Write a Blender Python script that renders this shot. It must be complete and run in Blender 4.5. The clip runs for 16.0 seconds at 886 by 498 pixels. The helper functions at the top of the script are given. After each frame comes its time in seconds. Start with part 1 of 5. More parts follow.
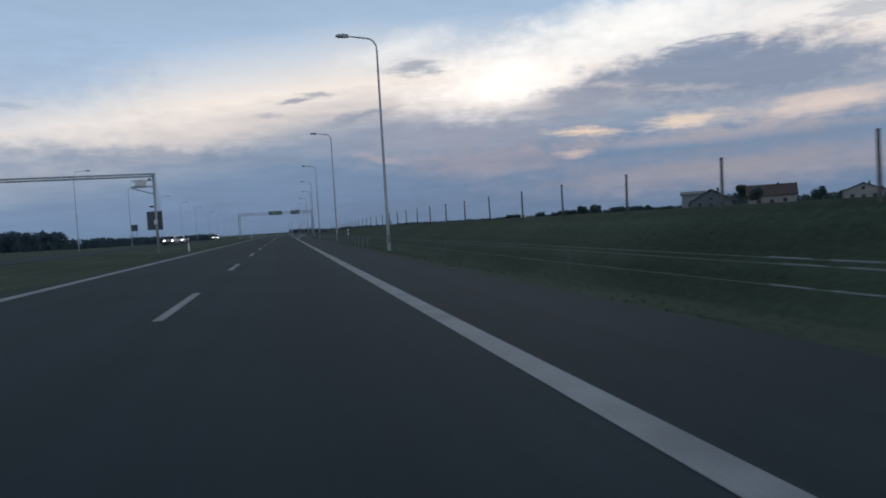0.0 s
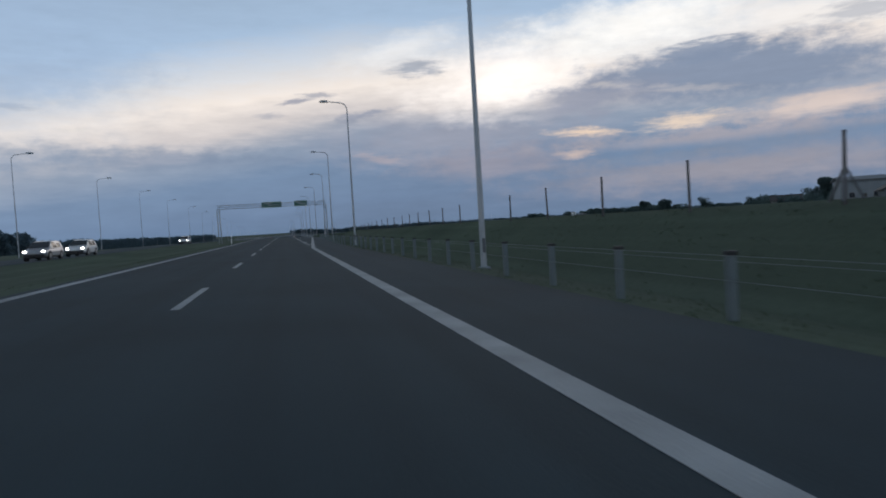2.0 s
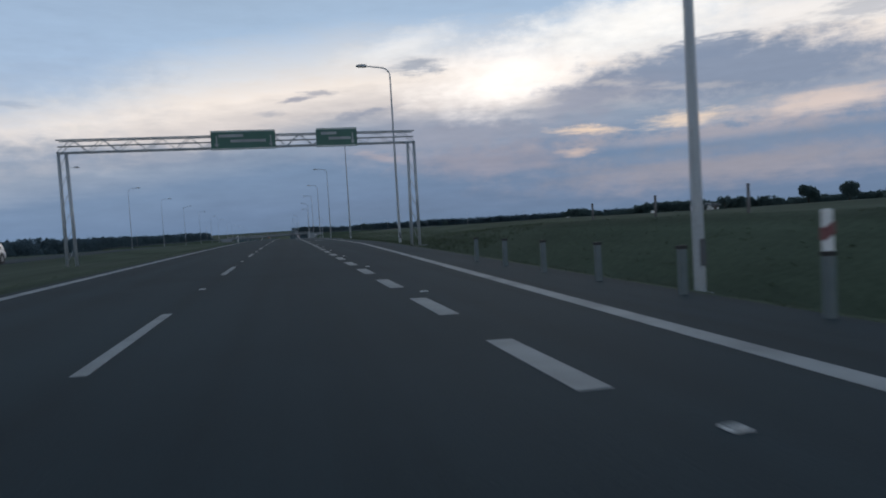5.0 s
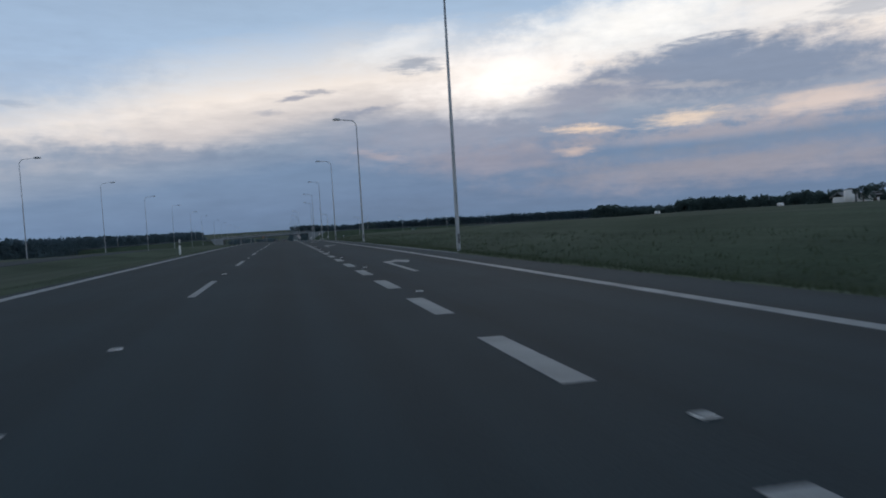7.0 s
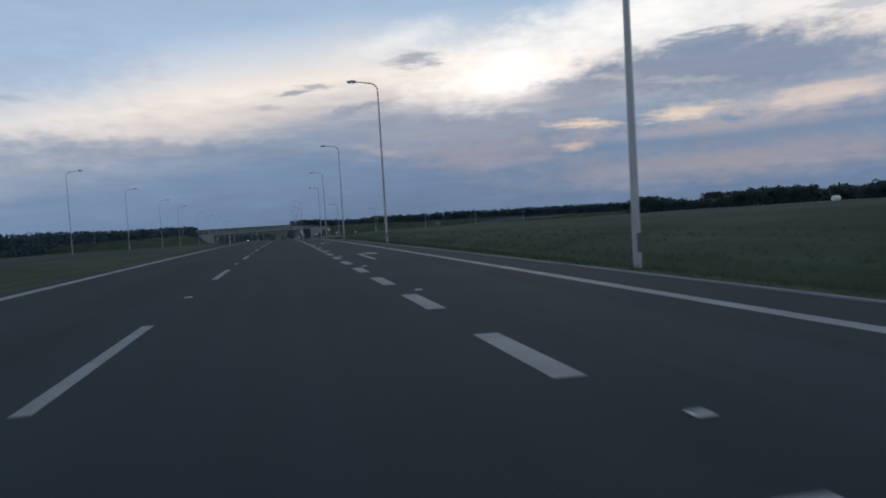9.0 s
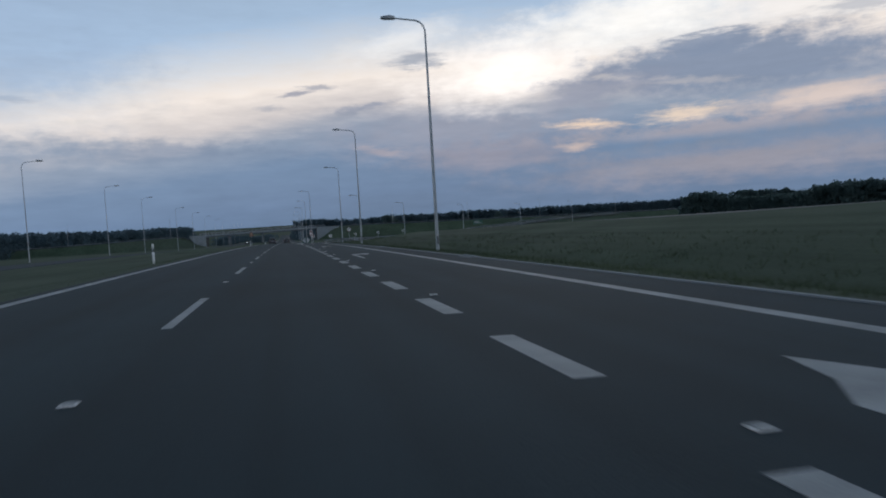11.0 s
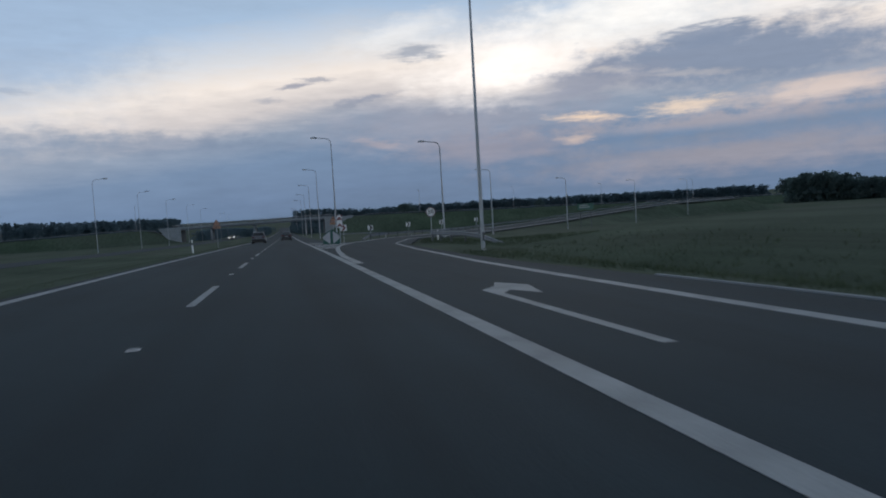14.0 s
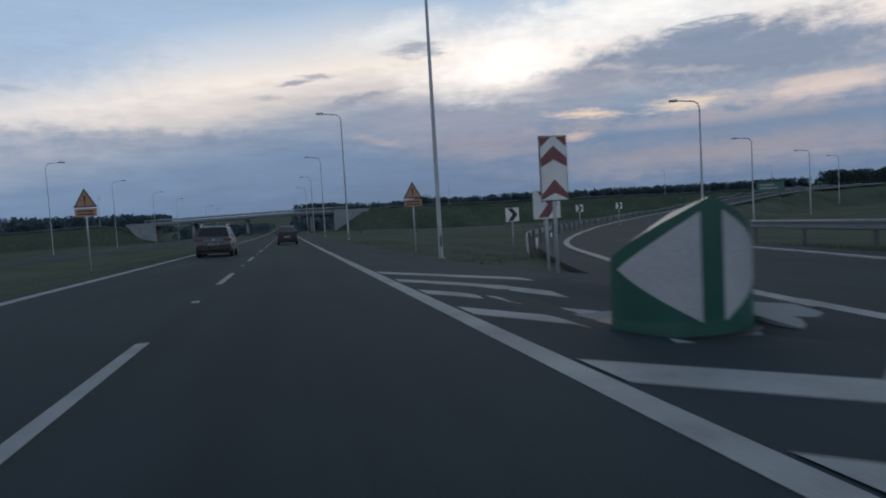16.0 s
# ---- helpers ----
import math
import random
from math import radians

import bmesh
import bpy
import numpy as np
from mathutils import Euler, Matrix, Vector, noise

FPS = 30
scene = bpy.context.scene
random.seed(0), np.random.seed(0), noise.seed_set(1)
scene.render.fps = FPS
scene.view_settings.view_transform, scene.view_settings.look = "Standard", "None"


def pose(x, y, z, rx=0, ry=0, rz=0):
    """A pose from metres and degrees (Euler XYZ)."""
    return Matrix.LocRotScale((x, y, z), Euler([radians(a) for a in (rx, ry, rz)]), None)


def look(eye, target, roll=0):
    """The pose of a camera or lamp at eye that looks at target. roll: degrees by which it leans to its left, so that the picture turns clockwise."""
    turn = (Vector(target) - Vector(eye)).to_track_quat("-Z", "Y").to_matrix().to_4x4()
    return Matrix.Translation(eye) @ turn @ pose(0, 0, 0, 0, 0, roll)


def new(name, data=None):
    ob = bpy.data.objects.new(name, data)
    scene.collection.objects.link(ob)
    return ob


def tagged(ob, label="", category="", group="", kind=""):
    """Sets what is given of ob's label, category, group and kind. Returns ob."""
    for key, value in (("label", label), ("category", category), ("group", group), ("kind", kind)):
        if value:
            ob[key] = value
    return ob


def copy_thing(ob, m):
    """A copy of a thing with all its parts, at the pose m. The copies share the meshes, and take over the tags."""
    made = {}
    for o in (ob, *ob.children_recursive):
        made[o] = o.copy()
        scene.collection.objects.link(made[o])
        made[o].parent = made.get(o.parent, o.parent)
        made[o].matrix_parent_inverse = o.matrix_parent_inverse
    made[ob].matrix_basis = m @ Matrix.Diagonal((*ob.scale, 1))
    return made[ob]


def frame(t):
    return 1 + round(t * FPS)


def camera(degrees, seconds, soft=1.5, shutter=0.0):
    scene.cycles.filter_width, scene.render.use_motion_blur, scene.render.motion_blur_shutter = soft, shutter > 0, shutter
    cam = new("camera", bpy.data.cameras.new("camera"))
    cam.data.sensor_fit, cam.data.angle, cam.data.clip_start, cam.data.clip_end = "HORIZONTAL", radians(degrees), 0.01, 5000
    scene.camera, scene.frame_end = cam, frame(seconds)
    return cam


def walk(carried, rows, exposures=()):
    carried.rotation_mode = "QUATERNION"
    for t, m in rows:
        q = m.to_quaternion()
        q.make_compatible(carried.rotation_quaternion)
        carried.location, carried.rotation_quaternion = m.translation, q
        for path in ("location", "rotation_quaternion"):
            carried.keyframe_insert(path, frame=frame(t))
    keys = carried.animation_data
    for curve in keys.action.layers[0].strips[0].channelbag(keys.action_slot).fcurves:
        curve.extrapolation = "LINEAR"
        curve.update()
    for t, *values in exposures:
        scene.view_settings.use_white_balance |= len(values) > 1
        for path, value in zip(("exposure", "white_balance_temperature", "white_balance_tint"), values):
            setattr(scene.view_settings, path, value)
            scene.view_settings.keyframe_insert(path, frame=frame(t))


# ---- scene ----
# A dual carriageway at dusk, driven along +y; x points to the right-hand verge.
cam = camera(67.02, 16.0, soft=1.9, shutter=0.1)
ROLL = 3.4
DRIVE = [  # seconds, x, y, z, pitch, yaw
    (0, 0.0, 0.0, 1.09, -2.26, -13.37), (0.5, 0.0, 14.82, 1.09, -2.01, -13.53), (1, 0.0, 29.68, 1.09, -2.09, -13.41),
    (1.5, 0.0, 44.6, 1.09, -2.16, -13.4), (2, 0.0, 59.54, 1.09, -2.21, -13.33), (2.5, 0.0, 74.49, 1.09, -2.19, -13.3),
    (3, 0.0, 89.39, 1.09, -2.17, -13.53), (3.5, 0.0, 104.16, 1.09, -2.17, -13.34), (4, 0.0, 118.73, 1.09, -2.36, -13.13),
    (6.5, 0.0, 188.29, 1.07, -2.39, -13.38), (7, 0.0, 201.93, 1.04, -2.47, -13.38), (7.5, 0.0, 215.62, 1.0, -2.44, -13.52),
    (8, 0.0, 229.36, 0.93, -2.5, -13.48), (8.5, 0.0, 243.16, 0.85, -2.59, -13.47), (9, 0.0, 257.01, 0.75, -2.9, -13.45),
    (11.5, -0.18, 326.11, -0.01, -2.82, -13.26), (12, -0.18, 339.79, -0.22, -3.11, -13.32), (12.5, -0.17, 353.46, -0.43, -3.2, -13.32),
    (13, -0.17, 367.15, -0.67, -3.33, -13.25), (13.5, -0.17, 380.89, -0.92, -3.37, -13.34), (14, -0.16, 394.67, -1.2, -3.46, -13.35),
    (14.5, -0.16, 408.51, -1.49, -3.5, -13.43), (15, -0.16, 422.38, -1.8, -3.59, -13.5), (15.5, -0.15, 436.3, -2.12, -3.48, -13.42),
    (16, -0.15, 450.25, -2.47, -3.71, -13.34)]
walk(cam, [(t, pose(x, y, z, 90 + p, ROLL, w)) for t, x, y, z, p, w in DRIVE])
scene.view_settings.exposure = 0.0

# ---- sky and light ----
world = bpy.data.worlds.new("dusk_sky")
scene.world = world
world.use_nodes = True
WN, WL = world.node_tree.nodes, world.node_tree.links
WN.clear()


def wire(socket, value, links):
    if isinstance(value, (int, float)):
        socket.default_value = value
    elif isinstance(value, tuple):
        socket.default_value = (*value, 1) if len(value) == 3 and socket.type == "RGBA" else value
    else:
        links.new(value, socket)


def wmath(op, a, b=0.0, clamp=False):
    n = WN.new("ShaderNodeMath")
    n.operation, n.use_clamp = op, clamp
    wire(n.inputs[0], a, WL)
    wire(n.inputs[1], b, WL)
    return n.outputs[0]


def wvec(x, y, z=0.0):
    n = WN.new("ShaderNodeCombineXYZ")
    for k, v in enumerate((x, y, z)):
        wire(n.inputs[k], v, WL)
    return n.outputs[0]


def wnoise(vector, scale, detail=4.0, rough=0.55):
    n = WN.new("ShaderNodeTexNoise")
    wire(n.inputs["Vector"], vector, WL)
    n.inputs["Scale"].default_value, n.inputs["Detail"].default_value, n.inputs["Roughness"].default_value = scale, detail, rough
    return n.outputs["Fac"]


def wmix(fac, a, b):
    n = WN.new("ShaderNodeMix")
    n.data_type = "RGBA"
    wire(n.inputs[0], fac, WL)
    wire(n.inputs[6], a, WL)
    wire(n.inputs[7], b, WL)
    return n.outputs[2]


coord = WN.new("ShaderNodeTexCoord")
split = WN.new("ShaderNodeSeparateXYZ")
WL.new(coord.outputs["Generated"], split.inputs[0])
DEG = 180 / math.pi
azim = wmath("MULTIPLY", wmath("ARCTAN2", split.outputs[0], split.outputs[1]), DEG)
elev = wmath("MULTIPLY", wmath("ARCSINE", split.outputs[2]), DEG)
flow = wvec(wmath("MULTIPLY", azim, 0.055), wmath("MULTIPLY", elev, 0.2), 0.3)
n1, n2 = wnoise(flow, 2.2, 6.0, 0.6), wnoise(flow, 1.1, 3.0)
n3 = wnoise(wvec(wmath("MULTIPLY", azim, 0.09), wmath("MULTIPLY", elev, 0.45), 4.0), 3.0, 7.0, 0.62)
bulge = wnoise(wvec(wmath("MULTIPLY", azim, 0.3), wmath("MULTIPLY", elev, 0.55), 9.0), 1.6, 5.0, 0.6)
wisp = wnoise(wvec(wmath("MULTIPLY", azim, 0.22), wmath("MULTIPLY", elev, 1.3), 6.0), 2.4, 6.0, 0.62)
wu = wmath("ADD", azim, wmath("MULTIPLY", wmath("SUBTRACT", n1, 0.5), 5.0))
wv = wmath("ADD", elev, wmath("ADD", wmath("MULTIPLY", wmath("SUBTRACT", n2, 0.5), 2.2), wmath("MULTIPLY", wmath("SUBTRACT", n3, 0.5), 1.6)))
# the bright veil hangs lower towards the south-west
tilt = wmath("MULTIPLY", wmath("MINIMUM", wmath("MAXIMUM", wmath("SUBTRACT", 6.0, azim), 0.0), 30.0), 0.145)
height = wmath("ADD", wv, tilt)
ramp = WN.new("ShaderNodeValToRGB")
WL.new(wmath("DIVIDE", height, 60.0, True), ramp.inputs[0])
SKY = ((0, 0.138, 0.207, 0.322), (2.5, 0.148, 0.226, 0.36), (6.0, 0.172, 0.256, 0.395), (8.0, 0.28, 0.34, 0.445), (9.6, 0.62, 0.58, 0.58),
       (12.0, 0.88, 0.80, 0.74), (14.0, 0.66, 0.69, 0.74), (17, 0.38, 0.51, 0.685), (32, 0.165, 0.22, 0.295), (60, 0.085, 0.115, 0.155))
while len(ramp.color_ramp.elements) < len(SKY):
    ramp.color_ramp.elements.new(0.5)
for stop, (e, r, g, b) in zip(ramp.color_ramp.elements, SKY):
    stop.position, stop.color = e / 60, (r, g, b, 1)
sky = ramp.outputs[0]
CLOUDS = (  # azimuth, elevation, half width, half height, slope, softness, strength, colour
    (15, 7.2, 13, 2.3, 0.0, 0.9, 0.85, (0.315, 0.335, 0.42)), (19.5, 11.7, 9, 3.2, 0.05, 1.0, 1.0, (1.12, 1.05, 1.0)),
    (30, 15.0, 10, 2.6, 0.06, 0.9, 0.95, (1.0, 0.98, 0.95)), (43, 13.5, 8, 1.3, -0.12, 0.8, 0.9, (0.90, 0.86, 0.83)),
    (37, 10.2, 13, 2.5, -0.05, 0.5, 0.97, (0.225, 0.28, 0.39)), (26.5, 9.5, 6.5, 1.5, 0.06, 0.7, 0.85, (0.275, 0.305, 0.40)),
    (35.6, 12.2, 3.8, 1.0, -0.05, 0.4, 0.9, (0.225, 0.28, 0.39)), (33.6, 7.0, 3.4, 0.75, 0.08, 0.95, 0.9, (0.84, 0.68, 0.55)),
    (43.5, 7.0, 9, 1.0, 0.0, 0.95, 0.85, (0.74, 0.61, 0.55)), (25.8, 6.75, 2.9, 0.45, -0.08, 0.95, 0.95, (0.88, 0.68, 0.53)),
    (24.9, 5.15, 1.7, 0.4, 0.0, 0.98, 0.75, (0.72, 0.56, 0.48)), (36, 4.6, 14, 0.55, 0.045, 0.8, 0.75, (0.19, 0.25, 0.36)),
    (18, 4.9, 8, 1.6, 0.0, 0.9, 0.7, (0.325, 0.31, 0.375)), (38, 2.9, 18, 1.5, 0.02, 0.95, 0.75, (0.345, 0.325, 0.37)), (36, 5.7, 14, 0.7, 0.01, 0.95, 0.75, (0.40, 0.37, 0.41)),
    (46, 13.2, 3.5, 0.9, 0.0, 0.7, 0.6, (0.33, 0.36, 0.43)), (11.6, 13.0, 2.6, 0.7, 0.0, 0.7, 0.85, (0.33, 0.37, 0.45)),
    (1.6, 10.7, 1.7, 0.24, 0.10, 0.9, 0.9, (0.33, 0.34, 0.41)), (3.6, 11.15, 1.6, 0.2, -0.04, 0.9, 0.8, (0.36, 0.37, 0.43)), (7.2, 9.45, 3.0, 0.34, 0.18, 0.9, 0.85, (0.30, 0.33, 0.42)), (5.4, 8.95, 1.3, 0.2, 0.0, 0.9, 0.8, (0.31, 0.34, 0.42)),
    (-0.6, 9.6, 1.3, 0.24, 0.0, 0.9, 0.6, (0.36, 0.38, 0.45)), (-19.3, 10.1, 2.0, 0.3, 0.03, 0.9, 0.7, (0.38, 0.43, 0.52)), (-15.0, 8.6, 1.5, 0.16, 0.0, 0.9, 0.6, (0.80, 0.74, 0.68)),
    (-9, 6.2, 10, 0.9, 0.0, 0.8, 0.5, (0.17, 0.23, 0.345)), (-21, 10.5, 12, 5.0, 0.0, 0.98, 0.45, (0.37, 0.44, 0.55)), (-20, 5.9, 10, 1.7, 0.06, 0.95, 0.85, (0.225, 0.295, 0.41)), (-17.5, 12.4, 9, 2.1, 0.2, 0.95, 0.6, (0.35, 0.46, 0.62)), (10.5, 14.6, 6, 1.3, 0.22, 0.98, 0.55, (0.97, 0.95, 0.93)), (-18, 15.5, 14, 4.5, 0.1, 0.98, 0.5, (0.33, 0.45, 0.63)), (-12.8, 7.05, 3.3, 0.35, 0.02, 0.95, 0.45, (0.24, 0.30, 0.40)),
    (8.6, 5.7, 2.6, 0.5, -0.2, 0.95, 0.6, (0.44, 0.385, 0.42)), (27.3, 10.35, 2.3, 0.3, 0.0, 0.95, 0.6, (0.58, 0.55, 0.55)), (34, 9.5, 3.8, 0.32, -0.06, 0.95, 0.6, (0.47, 0.46, 0.49)))
for cu, cv, ru, rv, slope, soft_edge, strength, colour in CLOUDS:
    du = wmath("SUBTRACT", wu if ru > 4 else wmath("ADD", azim, wmath("MULTIPLY", wmath("SUBTRACT", n3, 0.5), 2.0)), float(cu))
    dv = wmath("SUBTRACT", wmath("SUBTRACT", wv if rv > 0.9 else wmath("ADD", elev, wmath("MULTIPLY", wmath("SUBTRACT", bulge, 0.5), 1.0)), float(cv)), wmath("MULTIPLY", du, slope))
    a, b = wmath("DIVIDE", du, float(ru)), wmath("DIVIDE", dv, float(rv))
    r = wmath("SQRT", wmath("ADD", wmath("MULTIPLY", a, a), wmath("MULTIPLY", b, b)))
    r = wmath("ADD", r, wmath("MULTIPLY", wmath("SUBTRACT", bulge if ru > 4 else wisp, 0.5), 1.1 if rv > 0.9 else (2.3 if rv < 0.36 else 1.9)))
    edge = WN.new("ShaderNodeMapRange")
    edge.interpolation_type = "SMOOTHSTEP"
    wire(edge.inputs["Value"], r, WL)
    for key, value in (("From Min", 1.0 + soft_edge * 0.35), ("From Max", 1.0 - soft_edge), ("To Min", 0.0), ("To Max", strength)):
        edge.inputs[key].default_value = value
    sky = wmix(edge.outputs[0], sky, colour)
# broken texture through all the cloud
grain = wmath("ADD", 0.82, wmath("MULTIPLY", wmath("ADD", wmath("MULTIPLY", n3, 0.6), wmath("MULTIPLY", n1, 0.4)), 0.36))
# the pale open sky opposite the afterglow is a little brighter
glow = wmath("POWER", wmath("MAXIMUM", wmath("ADD", 0.5, wmath("MULTIPLY", wmath("COSINE", wmath("DIVIDE", wmath("SUBTRACT", azim, 18.0), DEG)), 0.5)), 0.0), 2.0)
dim = wmath("SUBTRACT", 1.32, wmath("MULTIPLY", glow, 0.32))
nishita = WN.new("ShaderNodeTexSky")
nishita.sky_type, nishita.sun_disc = "NISHITA", False
nishita.sun_elevation, nishita.sun_rotation = radians(-4), radians(24)
back_sky = WN.new("ShaderNodeBackground")
WL.new(nishita.outputs[0], back_sky.inputs[0])
back_sky.inputs[1].default_value = 0.05
back_cloud = WN.new("ShaderNodeBackground")
WL.new(sky, back_cloud.inputs[0])
WL.new(wmath("MULTIPLY", grain, dim), back_cloud.inputs[1])
both = WN.new("ShaderNodeAddShader")
WL.new(back_sky.outputs[0], both.inputs[0])
WL.new(back_cloud.outputs[0], both.inputs[1])
out = WN.new("ShaderNodeOutputWorld")
WL.new(both.outputs[0], out.inputs[0])

afterglow = bpy.data.lights.new("afterglow", "SUN")
afterglow.energy, afterglow.angle, afterglow.color = 0.12, radians(25), (1.0, 0.9, 0.8)
new("afterglow", afterglow).matrix_world = look((300, 700, 180), (0, 0, 0))


# ---- materials ----
def material(name, colour, rough=0.8, vary=0.15, scale=3.0, fine=60.0, bump=0.15, metal=0.0, spread=0.0, second=None, coat=0.0, thin=0.0, gloss=0.5, broad=None, streak=0.0):
    """A surface with colour patches at two scales, a fine bump and, by spread, a difference from piece to piece."""
    m = bpy.data.materials.new(name)
    m.use_nodes = True
    nt = m.node_tree
    N, L = nt.nodes, nt.links
    sh = N["Principled BSDF"]
    tc = N.new("ShaderNodeTexCoord")

    def tex(s, d):
        n = N.new("ShaderNodeTexNoise")
        L.new(tc.outputs["Object"], n.inputs["Vector"])
        n.inputs["Scale"].default_value, n.inputs["Detail"].default_value = s, d
        return n.outputs["Fac"]

    big, small = tex(scale, 4), tex(fine, 3)
    mx = N.new("ShaderNodeMath")
    mx.operation = "MULTIPLY_ADD"
    L.new(big, mx.inputs[0])
    mx.inputs[1].default_value = 0.6
    sm = N.new("ShaderNodeMath")
    sm.operation = "MULTIPLY"
    L.new(small, sm.inputs[0])
    sm.inputs[1].default_value = 0.4
    L.new(sm.outputs[0], mx.inputs[2])
    rp = N.new("ShaderNodeValToRGB")
    L.new(mx.outputs[0], rp.inputs[0])
    lo = [c * (1 - vary) for c in colour]
    hi = [min(1, c * (1 + vary)) for c in (second or colour)]
    rp.color_ramp.elements[0].position, rp.color_ramp.elements[0].color = 0.32, (*lo, 1)
    rp.color_ramp.elements[1].position, rp.color_ramp.elements[1].color = 0.68, (*hi, 1)
    col = rp.outputs[0]
    if spread:
        info = N.new("ShaderNodeObjectInfo")
        hsv = N.new("ShaderNodeHueSaturation")
        mr = N.new("ShaderNodeMapRange")
        L.new(info.outputs["Random"], mr.inputs[0])
        mr.inputs[3].default_value, mr.inputs[4].default_value = 1 - spread, 1 + spread
        L.new(mr.outputs[0], hsv.inputs["Value"])
        L.new(col, hsv.inputs["Color"])
        col = hsv.outputs[0]
    if broad:
        # wide drifts of another growth or older surface
        wide = N.new("ShaderNodeMapRange")
        L.new(tex(broad[0], 5), wide.inputs[0])
        wide.inputs[1].default_value, wide.inputs[2].default_value, wide.inputs[4].default_value = 0.46, 0.62, broad[1]
        mixer = N.new("ShaderNodeMix")
        mixer.data_type = "RGBA"
        L.new(wide.outputs[0], mixer.inputs[0])
        L.new(col, mixer.inputs[6])
        mixer.inputs[7].default_value = (*broad[2], 1)
        col = mixer.outputs[2]
    if streak:
        # long drawn-out wear along the road
        stretch = N.new("ShaderNodeMapping")
        stretch.inputs["Scale"].default_value = (1.0, 0.012, 1.0)
        L.new(tc.outputs["Object"], stretch.inputs["Vector"])
        line = N.new("ShaderNodeTexNoise")
        L.new(stretch.outputs[0], line.inputs["Vector"])
        line.inputs["Scale"].default_value, line.inputs["Detail"].default_value = 1.1, 5.0
        rub, tone = N.new("ShaderNodeMapRange"), N.new("ShaderNodeHueSaturation")
        L.new(line.outputs["Fac"], rub.inputs[0])
        rub.inputs[1].default_value, rub.inputs[2].default_value = 0.3, 0.7
        rub.inputs[3].default_value, rub.inputs[4].default_value = 1 - streak, 1 + streak
        L.new(rub.outputs[0], tone.inputs["Value"])
        L.new(col, tone.inputs["Color"])
        col = tone.outputs[0]
    L.new(col, sh.inputs["Base Color"])
    sh.inputs["Specular IOR Level"].default_value = gloss
    sh.inputs["Roughness"].default_value, sh.inputs["Metallic"].default_value = rough, metal
    sh.inputs["Coat Weight"].default_value = coat
    if thin:
        # leaves and blades let light through
        tr, mix_sh = N.new("ShaderNodeBsdfTranslucent"), N.new("ShaderNodeMixShader")
        L.new(col, tr.inputs["Color"])
        mix_sh.inputs[0].default_value = thin
        L.new(sh.outputs[0], mix_sh.inputs[1])
        L.new(tr.outputs[0], mix_sh.inputs[2])
        L.new(mix_sh.outputs[0], N["Material Output"].inputs["Surface"])
    if bump:
        bp = N.new("ShaderNodeBump")
        bp.inputs["Strength"].default_value, bp.inputs["Distance"].default_value = bump, 0.02
        L.new(small, bp.inputs["Height"])
        L.new(bp.outputs[0], sh.inputs["Normal"])
    return m


def lamp_material(name, colour, strength):
    m = bpy.data.materials.new(name)
    m.use_nodes = True
    sh = m.node_tree.nodes["Principled BSDF"]
    sh.inputs["Base Color"].default_value = (*colour, 1)
    sh.inputs["Emission Color"].default_value = (*colour, 1)
    sh.inputs["Emission Strength"].default_value = strength
    return m


ASPHALT = material("asphalt", (0.0190, 0.0365, 0.0455), 0.86, 0.22, 0.35, 45, 0.3, gloss=0.31, broad=(0.06, 0.5, (0.027, 0.047, 0.057)), streak=0.22)
ASPHALT_OLD = material("asphalt_far_side", (0.020, 0.037, 0.047), 0.86, 0.2, 0.3, 40, 0.3, gloss=0.31)
PAINT = material("road_paint", (0.27, 0.29, 0.30), 0.7, 0.2, 1.2, 50, 0.2, second=(0.38, 0.40, 0.41), gloss=0.3)
GRASS = material("grass_ground", (0.047, 0.080, 0.050), 1.0, 0.28, 0.12, 6.0, 0.6, second=(0.074, 0.100, 0.068), gloss=0.1, broad=(0.02, 0.65, (0.086, 0.104, 0.080)), streak=0.18)
BLADE = material("grass_blades", (0.062, 0.100, 0.058), 0.9, 0.25, 0.3, 8.0, 0.0, second=(0.095, 0.120, 0.075), thin=0.5)
GRAVEL = material("gravel", (0.16, 0.16, 0.155), 0.95, 0.25, 2.0, 60, 0.5)
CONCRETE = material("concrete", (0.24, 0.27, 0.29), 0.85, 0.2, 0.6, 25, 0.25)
CONCRETE_DARK = material("dark_concrete", (0.12, 0.145, 0.165), 0.9, 0.25, 0.5, 20, 0.25)
ZINC = material("galvanised_steel", (0.40, 0.43, 0.455), 0.5, 0.12, 1.2, 18, 0.02, metal=0.2)
ZINC_DARK = material("dull_steel", (0.12, 0.13, 0.14), 0.55, 0.15, 3.0, 40, 0.05, metal=0.4)
RAIL = material("weathered_rail_steel", (0.20, 0.225, 0.25), 0.5, 0.15, 1.5, 20, 0.03, metal=0.25)
WHITE = material("white_plastic", (0.74, 0.75, 0.75), 0.45, 0.08, 4.0, 40, 0.05)
BLACK = material("black_plastic", (0.02, 0.021, 0.023), 0.55, 0.2, 4.0, 50, 0.05)
RED = material("red_reflective_sheet", (0.20, 0.07, 0.073), 0.45, 0.1, 5.0, 60, 0.03)
GREEN = material("green_moulded_plastic", (0.010, 0.085, 0.068), 0.4, 0.12, 3.0, 40, 0.05)
SIGN_GREEN = material("green_sign_sheet", (0.045, 0.135, 0.105), 0.45, 0.1, 2.0, 30, 0.02)
SIGN_BACK = material("grey_sign_back", (0.085, 0.10, 0.125), 0.55, 0.12, 3.0, 30, 0.03, metal=0.2)
